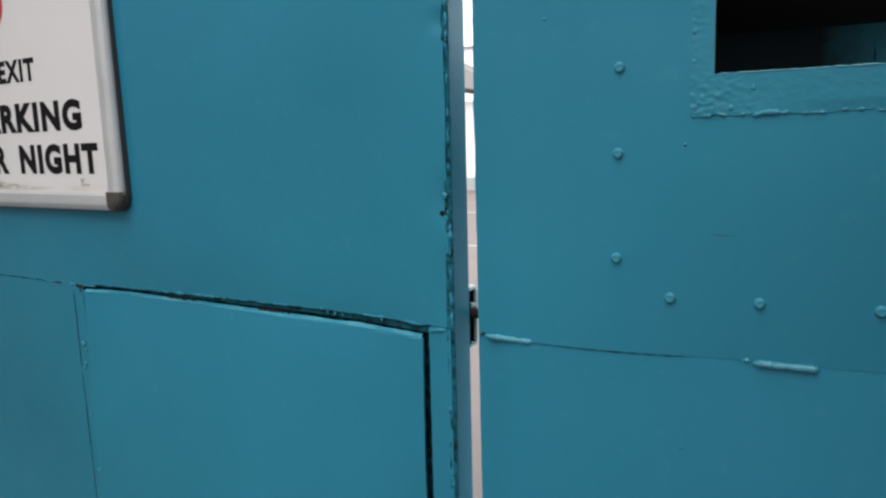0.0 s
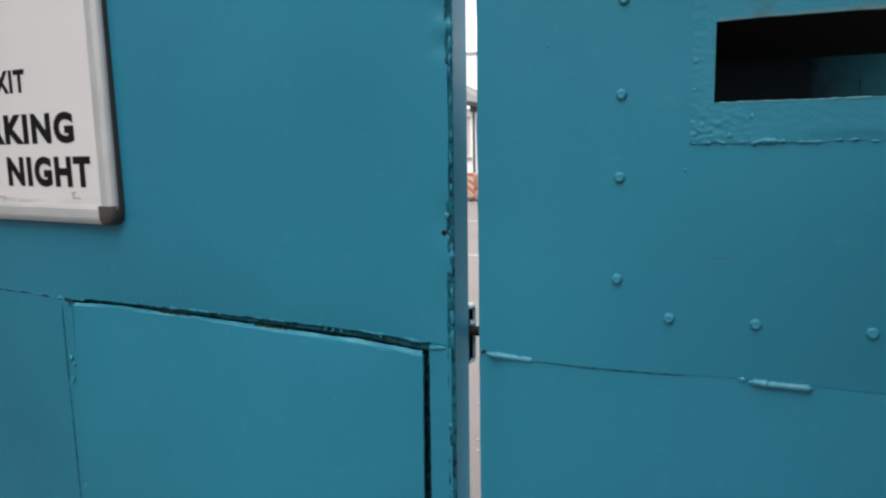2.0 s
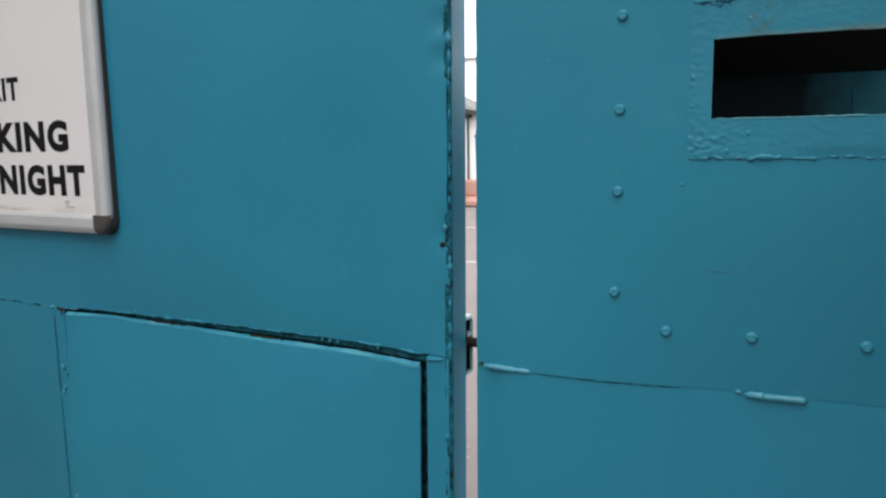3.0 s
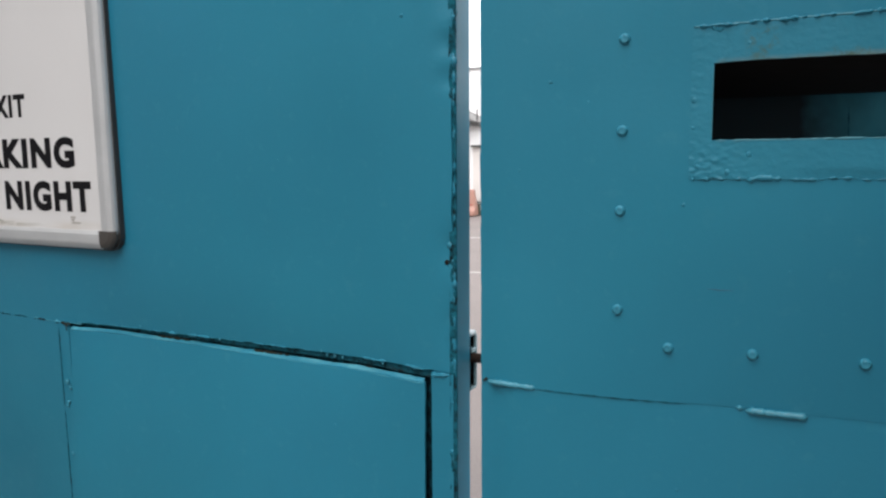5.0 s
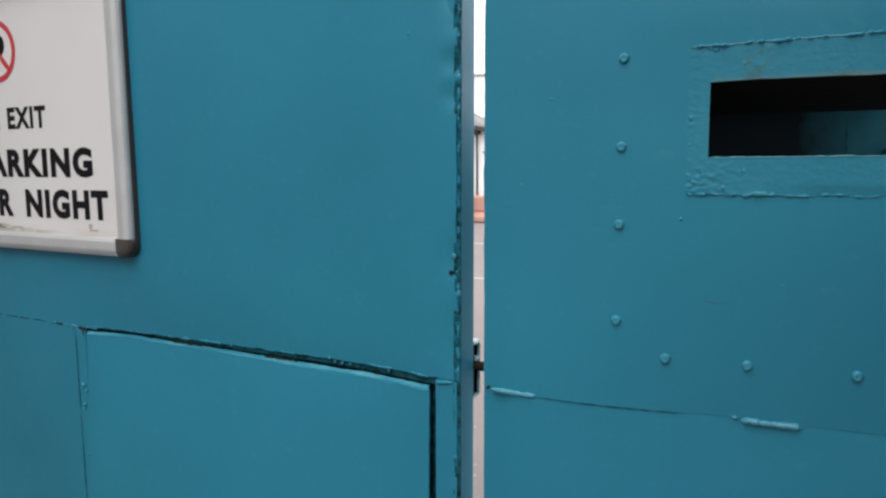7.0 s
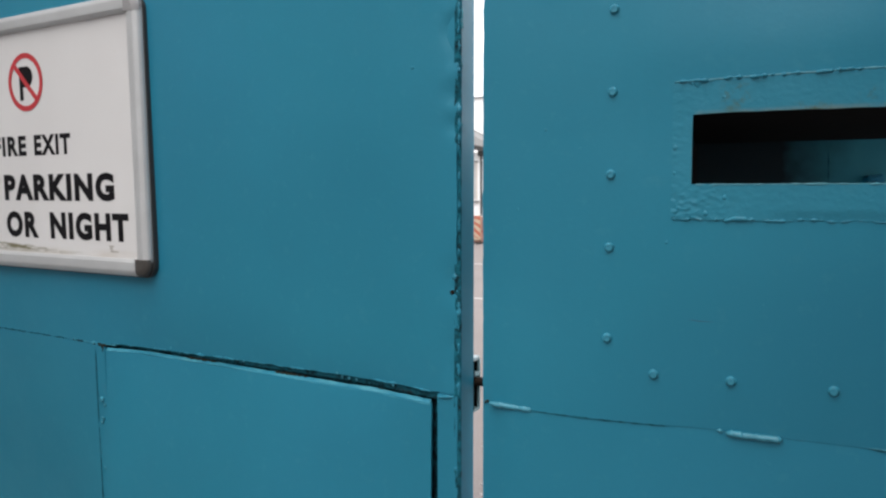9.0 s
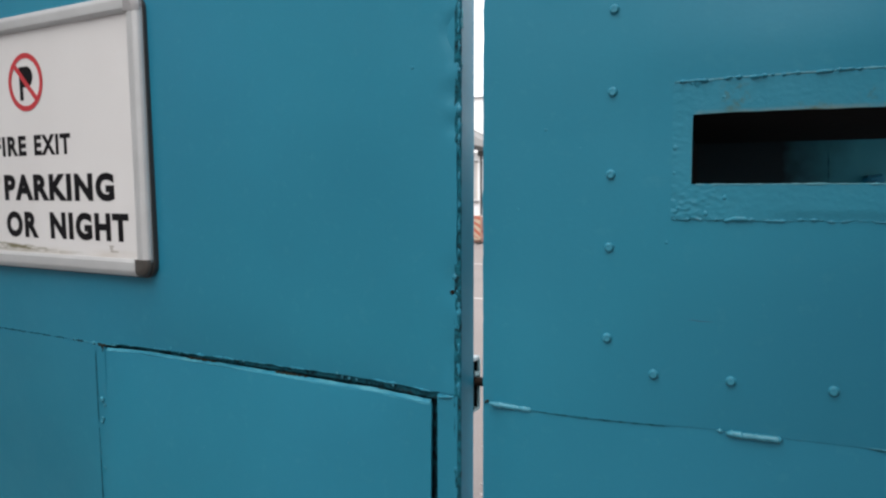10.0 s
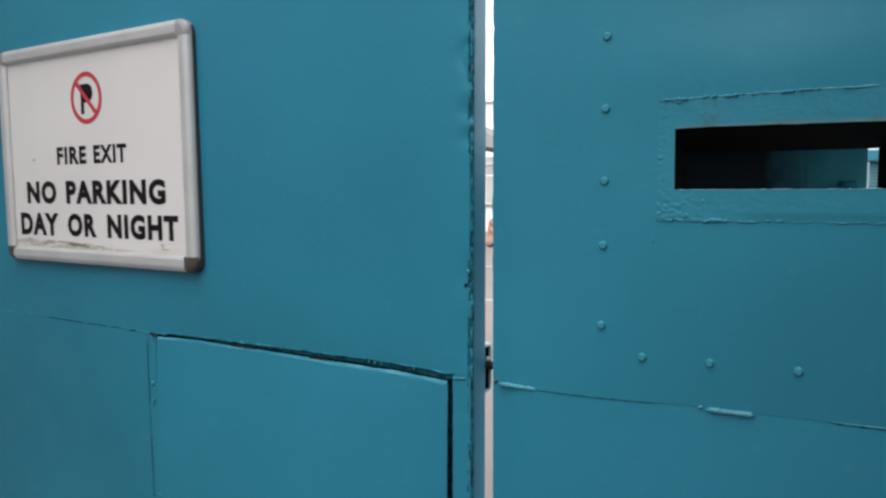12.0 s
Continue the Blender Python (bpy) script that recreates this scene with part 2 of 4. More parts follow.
def sheet(xs, zs, thick, relief, hole=None, edge=None):
    """A steel sheet in the plane y = 0 with relief(x, z) on its face, perhaps a hole (x0, x1, z0, z1); edge(x, z) moves its rim."""
    bm = bmesh.new()
    front, rear = {}, {}
    for i, x in enumerate(xs):
        for k, z in enumerate(zs):
            dx, dz = edge(x, z) if edge else (0, 0)
            y = relief(x, z)
            front[i, k] = bm.verts.new((x + dx, y, z + dz))
            rear[i, k] = bm.verts.new((x + dx, y + thick, z + dz))
    cells = set()
    for i in range(len(xs) - 1):
        for k in range(len(zs) - 1):
            cx, cz = (xs[i] + xs[i + 1]) / 2, (zs[k] + zs[k + 1]) / 2
            if not (hole and hole[0] < cx < hole[1] and hole[2] < cz < hole[3]):
                cells.add((i, k))
    for i, k in cells:
        ring = [(i, k), (i + 1, k), (i + 1, k + 1), (i, k + 1)]
        bm.faces.new([front[c] for c in ring]).smooth = True
        bm.faces.new([rear[c] for c in reversed(ring)])
        for (a, b), beside in zip(zip(ring, ring[1:] + ring[:1]), ((i, k - 1), (i + 1, k), (i, k + 1), (i - 1, k))):
            if beside not in cells:
                bm.faces.new([bm.verts.new(c.co) for c in (front[a], rear[a], rear[b], front[b])])
    loose = [v for v in bm.verts if not v.link_faces]
    bmesh.ops.delete(bm, geom=loose, context="VERTS")
    return bm


def wave(x, z, seed, size):
    return noise.noise(Vector((x * 1.6 + seed, z * 1.3 - seed, seed))) * size


def smooth(v, lo, hi):
    """0 at lo, 1 at hi, easing in between; lo may lie above hi."""
    k = min(1.0, max(0.0, (v - lo) / (hi - lo)))
    return k * k * (3 - 2 * k)


def dent(x, z, cx, cz, rx, rz, deep):
    r = ((x - cx) / rx) ** 2 + ((z - cz) / rz) ** 2
    return deep * math.exp(-r) if r < 9 else 0.0


def bead(points, radius, rough=0.35, seed=0.0, sides=8, step=0.004, flat=0.7):
    """A lumpy weld bead or run of thick paint along a polyline on the face (x, z); it bulges towards -y."""
    bm = bmesh.new()
    path = []
    for (x0, z0), (x1, z1) in zip(points, points[1:]):
        n = max(2, int(math.hypot(x1 - x0, z1 - z0) / step))
        path += [(x0 + (x1 - x0) * k / n, z0 + (z1 - z0) * k / n) for k in range(n)]
    path.append(points[-1])
    rings = []
    for k, (x, z) in enumerate(path):
        a, b = path[max(0, k - 1)], path[min(len(path) - 1, k + 1)]
        d = Vector((b[0] - a[0], 0, b[1] - a[1])).normalized()
        side = Vector((-d.z, 0, d.x))
        end = min(1.0, (k + 0.4) / 3, (len(path) - 0.6 - k) / 3)
        r = radius * end * (1 + rough * 1.6 * noise.noise(Vector((k * 0.55, seed, radius * 900))))
        off = radius * 0.5 * rough * noise.noise(Vector((k * 0.3, seed + 9, 3)))
        ring = []
        for s in range(sides):
            ang = 2 * math.pi * s / sides
            p = Vector((x, 0, z)) + side * (r * math.cos(ang) + off) + Vector((0, -1, 0)) * (r * flat * math.sin(ang))
            ring.append(bm.verts.new(p))
        rings.append(ring)
    for a, b in zip(rings, rings[1:]):
        for s in range(sides):
            bm.faces.new([a[s], a[(s + 1) % sides], b[(s + 1) % sides], b[s]])
    bm.faces.new(rings[0])
    bm.faces.new(rings[-1][::-1])
    for face in bm.faces:
        face.smooth = True
    return bm


def drips(parent, spots, y, material, seed=1, label=""):
    """Small drips and pimples of thick paint, each a part: x, z, radius."""
    for x, z, r in spots:
        ob = part("paint_drip", lumps([(x, z, r)], seed), material, parent, label)
        ob.location.y = y


def lumps(spots, seed=1):
    """Small drips and pimples of thick paint: spots of x, z, radius."""
    bm = bmesh.new()
    for x, z, r in spots:
        made = bmesh.ops.create_icosphere(bm, subdivisions=2, radius=1.0)["verts"]
        for v in made:
            k = 1 + 0.3 * noise.noise(v.co * 1.7 + Vector((x * 40, seed, z * 40)))
            v.co = Vector((x + v.co.x * r * k, v.co.y * r * 0.42 * k, z + v.co.z * r * k))
    for face in bm.faces:
        face.smooth = True
    return bm


def dome(radius, high, rings=5, sides=20, washer=0.0):
    """A domed bolt head that stands out towards -y, perhaps on a thin collar."""
    bm = bmesh.new()
    if washer:
        outline = [(radius + washer, 0.002), (radius + washer, -0.0006), (radius * 1.02, -0.0010), (radius * 0.98, -0.0022), (radius * 0.84, -0.0010 - high), (radius * 0.66, -0.0016 - high),
                   (radius * 0.46, -0.0015 - high), (radius * 0.34, -0.0012 - high), (radius * 0.16, -0.0011 - high)]
    else:
        outline = [(radius, 0.002)] + [(radius * math.cos(a), -0.0012 - high * math.sin(a)) for a in [math.pi / 2 * k / rings for k in range(1, rings)]]
    loops = [[bm.verts.new((r * math.cos(2 * math.pi * s / sides), y, r * math.sin(2 * math.pi * s / sides))) for s in range(sides)] for r, y in outline]
    for a, b in zip(loops, loops[1:]):
        for s in range(sides):
            bm.faces.new([a[s], a[(s + 1) % sides], b[(s + 1) % sides], b[s]])
    tip = bm.verts.new((0, -0.0011 - high if washer else -0.0012 - high, 0))
    for s in range(sides):
        bm.faces.new([loops[-1][s], loops[-1][(s + 1) % sides], tip])
    for face in bm.faces:
        face.smooth = True
    return bm


def tube(bm, a, b, radius, sides=12):
    a, b = Vector(a), Vector(b)
    turn = (b - a).to_track_quat("Z", "Y").to_matrix().to_4x4()
    bmesh.ops.create_cone(bm, cap_ends=True, segments=sides, radius1=radius, radius2=radius, depth=(b - a).length, matrix=Matrix.Translation((a + b) / 2) @ turn)
    return bm


def lettering(name, words, height, width, centre, foot, y, material, parent, weight, label=""):
    """Printed words in the built-in font, drawn to a height and width, centred over a foot line on a face."""
    curve = bpy.data.curves.new(name, "FONT")
    curve.body, curve.align_x, curve.offset, curve.resolution_u = words, "CENTER", weight, 4
    curve.space_character = 1.17
    probe = new(name, curve)
    bpy.context.view_layer.update()
    mesh = bpy.data.meshes.new_from_object(probe.evaluated_get(bpy.context.evaluated_depsgraph_get()))
    bpy.data.objects.remove(probe)
    xs, ys = [v.co.x for v in mesh.vertices], [v.co.y for v in mesh.vertices]
    sx, sz = width / (max(xs) - min(xs)), height / (max(ys) - min(ys))
    mx, lo = (max(xs) + min(xs)) / 2, min(ys)
    for v in mesh.vertices:
        v.co = Vector((centre + (v.co.x - mx) * sx, y, foot + (v.co.y - lo) * sz))
    mesh.materials.clear()
    whole = bmesh.new()
    whole.from_mesh(mesh)
    left = set(whole.faces)
    while left:
        island, edge = set(), [next(iter(left))]
        while edge:
            face = edge.pop()
            if face in left:
                left.discard(face)
                island.add(face)
                edge += [f for v in face.verts for f in v.link_faces]
        bm = bmesh.new()
        copies = {}
        for face in island:
            for v in face.verts:
                if v not in copies:
                    copies[v] = bm.verts.new(v.co)
            bm.faces.new([copies[v] for v in face.verts])
        part(name, bm, material, parent, label)
    whole.free()
    bpy.data.meshes.remove(mesh)


# ---- ground, and unseen walls added to shade the gate ----
bm = bmesh.new()
bmesh.ops.create_grid(bm, x_segments=8, y_segments=8, size=600)
ground = part("ground", bm, ground_mat)
tagged(ground, "pinkish grey worn tarmac yard and street", "ground", kind="structure")

GATE_FOOT, GATE_TOP = 0.06, 2.75
# None of these walls is in view; they cut the sky light on the leaves.
for name, x0, x1, y0, y1, high in (("wall_left", -6.0, -2.06, -3.20, 0.55, 5.4), ("wall_right", 0.90, 6.0, -1.25, -0.04, 4.6), ("wall_opposite", -25.0, 25.0, -9.3, -9.0, 7.0)):
    w = part(name, boxed(x0, x1, y0, y1, 0, high, bevel=0.01), render_grey)
    tagged(w, "unseen plain grey wall added to shade the gate", "wall", kind="structure")

# ---- the gate leaf that stands a little ajar, with the notice on it ----
SWING = pose(0, -0.0025, 0, 0, 0, -5.79)
left_leaf = thing("gate_leaf", "teal painted sheet steel gate leaf standing slightly ajar", "gate", SWING, "pair of gate leaves")
EDGE, HATCH_R, HATCH_L, HATCH_T = -0.0580, -0.0995, -1.048, 1.2490


def left_relief(x, z):
    y = wave(x, z, 3.1, 0.006) + wave(x * 3, z * 3, 8.2, 0.0010)
    for cz, deep, rz in ((1.905, 0.010, 0.028), (1.860, 0.003, 0.02), (1.800, 0.005, 0.020), (1.745, 0.0045, 0.018), (1.47, 0.005, 0.03), (1.335, 0.004, 0.05), (2.0, 0.005, 0.05)):
        y += dent(x, z, EDGE, cz, 0.024, rz, deep * 1.15)
    y += dent(x, z, -0.65, 1.6, 0.30, 0.20, 0.003)
    return y + 0.018 * math.exp((1.2615 - max(z, 1.2615)) / 0.16) * smooth(x, -0.06, -0.30) * (1 - 0.75 * smooth(x, -0.88, -1.10))


def hatch_relief(x, z):
    """The hatch leans back a little towards its upper edge."""
    ends = smooth(x, HATCH_L, HATCH_L + 0.12) * smooth(x, HATCH_R, HATCH_R - 0.16)
    return 0.002 + wave(x, z, 7.7, 0.006) + (0.014 * math.exp((z - 1.249) / 0.22) + 0.001) * ends + 0.022 * (max(z, 0.85) - 1.249)


def joint_z(x):
    """Height of the ragged lower edge of the upper sheet."""
    return (1.2630 - 0.0050 * smooth(x, -0.45, -1.02) - 0.0055 * smooth(x, -1.02, -1.06)
            + 0.0013 * noise.noise(Vector((x * 26, 2, 6))) + 0.0008 * noise.noise(Vector((x * 75, 5, 6))))


def rim(seed, x_edge, size):
    """A rim that wavers by a millimetre or two at x_edge."""
    def move(x, z):
        if abs(x - x_edge) > 0.0015:
            return 0, 0
        ding = sum(dent(x, z, x_edge, cz, 0.02, 0.008, d) for cz, d in ((1.615, -0.0022), (1.585, -0.0016), (1.83, 0.0015), (1.50, -0.0014), (1.95, 0.002)))
        return noise.noise(Vector((seed, z * 14, 0))) * size + noise.noise(Vector((seed, z * 60, 4))) * size * 0.5 + (ding if seed > 5 else 0), 0
    return move


rim_a = rim(1.0, EDGE, 0.0018)


def left_rim(x, z):
    """The wavering free edge, and a lower edge that closes on the hatch towards its far end."""
    dx, dz = rim_a(x, z)
    if abs(z - 1.2615) < 1e-5:
        dz += joint_z(x) - 1.2615
    return dx, dz


part("upper_sheet", sheet(grid_lines(0.02, -2.05, -0.16) + grid_lines(0.006, -0.16, EDGE)[1:], grid_lines(0.008, 1.2615, 2.2) + grid_lines(0.03, 2.2, GATE_TOP)[1:], 0.003, left_relief, edge=left_rim), paint, left_leaf)
part("lower_sheet", sheet(grid_lines(0.03, -2.05, HATCH_L - 0.006), grid_lines(0.03, GATE_FOOT, 1.2520), 0.003, lambda x, z: 0.0065 + wave(x, z, 5.5, 0.004) + 0.035 * min(0.5, 1.252 - z)), paint, left_leaf)
part("hatch", sheet(grid_lines(0.014, HATCH_L, HATCH_R - 0.0130), grid_lines(0.014, GATE_FOOT + 0.04, HATCH_T - 0.0088), 0.004,
                    lambda x, z: hatch_relief(x, z) + dent(x, z, HATCH_R - 0.02, 0.93, 0.03, 0.05, 0.004),
                    edge=rim(2.0, HATCH_R - 0.0130, 0.0030)), paint, left_leaf, "teal painted hatch panel set flush in the gate")
lip = part("hatch_lip", sheet(grid_lines(0.006, HATCH_L + 0.002, HATCH_R - 0.0165), [0.0, 0.35, 0.7, 1.0], 0.002, lambda x, z: 0.0), paint_lip, left_leaf, "worn upper edge of the hatch, bent back, its light painted in pale")
for v in lip.data.vertices:
    bow, deep = hatch_relief(v.co.x, 1.241) - 0.002, v.co.y
    worn = 0.0018 * noise.noise(Vector((v.co.x * 17, 1, 2))) + 0.0006 * noise.noise(Vector((v.co.x * 70, 4, 2)))
    v.co = Vector((v.co.x, 0.0012 + bow + 0.0062 * v.co.z ** 1.3 + deep, HATCH_T - 0.0078 - (0.0014 + 0.0026 * (1 - v.co.z)) * smooth(v.co.x, -0.70, -0.35) + 0.0056 * v.co.z + worn))
part("strip", sheet(grid_lines(0.008, HATCH_R, EDGE), grid_lines(0.012, GATE_FOOT, 1.2600), 0.004, lambda x, z: 0.001 + 0.0012 * noise.noise(Vector((x * 30, z * 22, 5)))), paint, left_leaf)
part("hatch_frame", boxed(HATCH_L - 0.05, HATCH_R + 0.02, 0.034, 0.060, GATE_FOOT, 1.30), gap_dark, left_leaf, "dark grimy frame seen in the joint round the hatch")
part("rebate", sheet(grid_lines(0.006, HATCH_L - 0.004, -0.0985), [1.2515, 1.2540, 1.2570, 1.2610, 1.2660, 1.2720], 0.002,
                     lambda x, z: left_relief(x, z) + 0.0075 + 0.0012 * noise.noise(Vector((x * 60, z * 200, 3))),
                     edge=lambda x, z: (0, 0.0016 * noise.noise(Vector((x * 30, 8, 2))) - 0.004 * smooth(x, -0.35, -0.10)) if z < 1.252 else (0, 0)), gap_teal, left_leaf, "dark dirty rebate above the hatch")
part("joint_filler", sheet(grid_lines(0.002, HATCH_L - 0.0060, HATCH_L + 0.0020), grid_lines(0.012, GATE_FOOT + 0.04, 1.2440), 0.002, lambda x, z: 0.0105 + wave(x, z, 5.5, 0.004) + 0.001 * noise.noise(Vector((x * 90, z * 40, 5)))), gap_teal, left_leaf, "painted-over joint beside the hatch")
part("joint_filler", sheet(grid_lines(0.002, HATCH_R - 0.0150, HATCH_R + 0.0015), grid_lines(0.006, GATE_FOOT + 0.04, 1.2440), 0.002, lambda x, z: 0.0180 + 0.0040 * noise.noise(Vector((x * 70, z * 50, 5)))), gap_dark, left_leaf)
part("stile", boxed(-0.098, -0.0522, 0.0035, 0.0560, GATE_FOOT, GATE_TOP, bevel=0.003, segments=2), paint, left_leaf, "painted square steel tube along the edge of the leaf")
part("rail", boxed(-2.05, -0.100, 0.012, 0.050, GATE_TOP - 0.09, GATE_TOP - 0.03, bevel=0.003), paint, left_leaf)
part("rail", boxed(-2.05, -0.100, 0.0125, 0.050, GATE_FOOT, GATE_FOOT + 0.035, bevel=0.003), paint, left_leaf)
part("joint_filler", sheet(grid_lines(0.003, EDGE - 0.006, -0.0515), grid_lines(0.005, 0.6, 2.3), 0.002, lambda x, z: 0.0015 + 0.0034 * noise.noise(Vector((x * 160, z * 55, 5)))), gap_chain, left_leaf, "dirty lumpy joint beside the edge tube")
rng = random.Random(4)
for z0, z1, r in ((2.03, 2.10, 0.0034), (1.925, 1.955, 0.0034), (1.868, 1.890, 0.0036), (1.760, 1.785, 0.0040), (1.712, 1.730, 0.0036), (1.655, 1.667, 0.0026), (1.40, 1.435, 0.0030), (1.262, 1.290, 0.0032)):
    b = part("weld_bead", bead([(-0.0552 + rng.uniform(-0.0010, 0.0015), z0), (-0.0545, (z0 + z1) / 2), (-0.0552, z1)], r, 0.8, rng.random() * 9, step=0.003), paint_thick, left_leaf)
    b.location.y = 0.001
b = part("weld_bead", bead([(-0.100, 1.2560), (-0.085, 1.2555), (-0.064, 1.2590)], 0.0030, 1.0, 4.4, step=0.003), paint_thick, left_leaf)
for k in range(16):
    drips(left_leaf, [(-0.0605 + rng.uniform(-0.002, 0.0015), 0.78 + 0.029 * k + rng.uniform(-0.01, 0.01), rng.uniform(0.0018, 0.0042))], 0.0012, paint, k)
for z0, z1, r in ((1.905, 1.945, 0.0014), (1.962, 1.985, 0.0011), (1.840, 1.852, 0.0010), (1.742, 1.750, 0.0009)):
    b = part("worn_edge", bead([(-0.0500, z0), (-0.0494, (z0 + z1) / 2), (-0.0502, z1)], r, 1.0, z0 * 3, step=0.003), paint_worn_lit, left_leaf, "chipped pale edge of the tube")
    b.location.y = 0.0036
chain = random.Random(9)
z = 1.275
while z < 2.12:
    tall = chain.uniform(0.008, 0.026)
    if chain.random() < (0.9 if z > 1.68 else 0.25):
        shift = chain.uniform(-0.0012, 0.0016)
        b = part("weld_bead", bead([(-0.0555 + shift, z), (-0.0540 + shift, z + tall * 0.5), (-0.0555 + shift, z + tall)], chain.uniform(0.0018, 0.0032), 1.0, z * 5, step=0.003), paint if chain.random() < 0.7 else paint_thick, left_leaf)
        b.location.y = 0.0005
    z += tall + chain.uniform(0.004, 0.030)
hole = part("screw_hole", dome(0.0045, 0.0010, 3, 14), rust_brown, left_leaf, "rusty empty screw hole")
hole.location = (-0.0690, left_relief(-0.069, 1.45) - 0.0005, 1.4500)
drips(left_leaf, [(-0.0650, 1.4775, 0.0060), (-0.0605, 1.4420, 0.0080), (-0.058, 1.452, 0.005), (-0.074, 1.270, 0.004), (-0.0650, 1.2560, 0.006), (-0.078, 1.2545, 0.0045), (-0.058, 1.262, 0.005)], left_relief(-0.066, 1.46), paint_thick)
ragged = random.Random(21)
x = -1.03
while x < -0.12:
    long = ragged.uniform(0.018, 0.10)
    if ragged.random() < 0.75:
        track = [(x + long * k / 4, joint_z(x + long * k / 4) + ragged.uniform(-0.0004, 0.0010)) for k in range(5)]
        b = part("weld_bead", bead(track, ragged.uniform(0.0009, 0.0019), 1.2, x * 7, step=0.004), paint_edge, left_leaf, "ragged painted edge above the hatch joint")
        for v in b.data.vertices:
            v.co.y += left_relief(v.co.x, 1.263) - 0.0004
    x += long + ragged.uniform(0.002, 0.03)
for x, z, r in ((-0.335, 1.2578, 0.0032), (-0.318, 1.2572, 0.0038), (-0.300, 1.2570, 0.0030), (-0.345, 1.2650, 0.0030), (-0.60, 1.2610, 0.0024), (-0.205, 1.2590, 0.0024), (-0.83, 1.2660, 0.0030)):
    drips(left_leaf, [(x, z, r)], left_relief(x, 1.263) + (0.005 if z < 1.259 else 0.0), paint_bead, 4)
x = -2.0
while x < -1.10:
    long = ragged.uniform(0.025, 0.12)
    dark = ragged.random() < 0.45
    track = [(x + long * k / 4, 1.2533 - 0.0012 * (x + 1.09) + ragged.uniform(-0.0010, 0.0010)) for k in range(5)]
    b = part("weld_bead", bead(track, ragged.uniform(0.0010, 0.0016) if dark else ragged.uniform(0.0014, 0.0026), 1.2, x * 5, step=0.005), gap_dark if dark else paint_bead, left_leaf)
    for v in b.data.vertices:
        v.co.y += left_relief(v.co.x, 1.262)
    x += long + ragged.uniform(-0.004, 0.02)
part("joint_shadow_gap", boxed(-2.02, HATCH_L - 0.004, 0.018, 0.026, 1.2440, 1.2720), gap_dark, left_leaf)
# The covering strip and hinge-side ridge beside the hatch.
part("cover_strip", sheet(grid_lines(0.012, HATCH_L - 0.040, HATCH_L - 0.0045), grid_lines(0.02, GATE_FOOT, 1.2515), 0.004, lambda x, z: 0.0020 + wave(x, z, 5.5, 0.004) + 0.0010 * noise.noise(Vector((x * 40, z * 16, 2)))), paint, left_leaf)
for x, z, r in ((HATCH_L - 0.020, 1.115, 0.0065), (HATCH_L - 0.010, 1.102, 0.0045), (HATCH_L - 0.019, 1.066, 0.005), (HATCH_L - 0.024, 1.055, 0.004), (HATCH_L - 0.012, 0.80, 0.006), (HATCH_L - 0.02, 0.94, 0.004)):
    drips(left_leaf, [(x, z, r)], wave(x, z, 5.5, 0.004) - 0.0008, paint_bead, 5)
b = part("rust_patch", bead([(-1.185, 1.2534), (-1.165, 1.2536), (-1.140, 1.2532)], 0.0016, 1.0, 5.0, step=0.003, flat=0.6), rust_brown, left_leaf, "rust spot on the sheet joint")
for v in b.data.vertices:
    v.co.y += left_relief(v.co.x, 1.262) - 0.0008
for z0, z1, r in ((1.05, 1.240, 0.0011), (0.66, 1.045, 0.0009)):
    b = part("weld_bead", bead([(HATCH_L - 0.037, z0), (HATCH_L - 0.0375, z1)], r, 0.5, z0, step=0.006), gap_teal, left_leaf)
    for v in b.data.vertices:
        v.co.y += wave(v.co.x, v.co.z, 5.5, 0.004) - 0.0002
for points, r in (([(-0.785, 1.2485), (-0.74, 1.2492), (-0.69, 1.2490)], 0.0020), ([(-0.515, 1.2474), (-0.47, 1.2480), (-0.425, 1.2482)], 0.0018), ([(-0.245, 1.2482), (-0.228, 1.2484)], 0.0010)):
    b = part("rust_patch", bead([(px, pz - 0.0010) for px, pz in points], r, 1.0, r * 3000, step=0.003, flat=0.3), rust_tan, left_leaf, "bare rusting patch on the worn hatch edge")
    b.location.y = 0.0030 + hatch_relief(points[0][0], 1.241)
for x, z, r in ((-0.1485, 1.8505, 0.0032), (-0.42, 1.62, 0.0018), (-0.31, 1.13, 0.0025), (-0.72, 1.05, 0.0020)):
    drips(left_leaf, [(x, z, r)], left_relief(x, z) if z > 1.26 else hatch_relief(x, z), paint_thick)
for track, r in (([(HATCH_L - 0.030, 1.2535), (HATCH_L - 0.012, 1.2520), (HATCH_L + 0.006, 1.2530)], 0.0035), ([(HATCH_L - 0.018, 1.2500), (HATCH_L - 0.006, 1.2440)], 0.0040), ([(HATCH_L - 0.012, 1.2460), (HATCH_L - 0.011, 1.2330)], 0.0022)):
    b = part("rust_patch", bead(track, r, 1.0, r * 2000, step=0.003, flat=0.25), rust_tan, left_leaf, "rust at the corner of the hatch")
    b.location.y = wave(HATCH_L, 1.25, 5.5, 0.004) + 0.0016

# ---- the framed notice on that leaf ----
SIGN_X, SIGN_Z, SIGN_W, SIGN_H, PROFILE = -1.7280, 1.4340, 0.8815, 0.639, 0.040
PRINT_X, PRINT_Z = 0.0015, -0.003
notice = thing("notice_board", "white fire exit no parking notice in an aluminium snap frame", "sign", SWING @ pose(SIGN_X, -0.006, SIGN_Z))


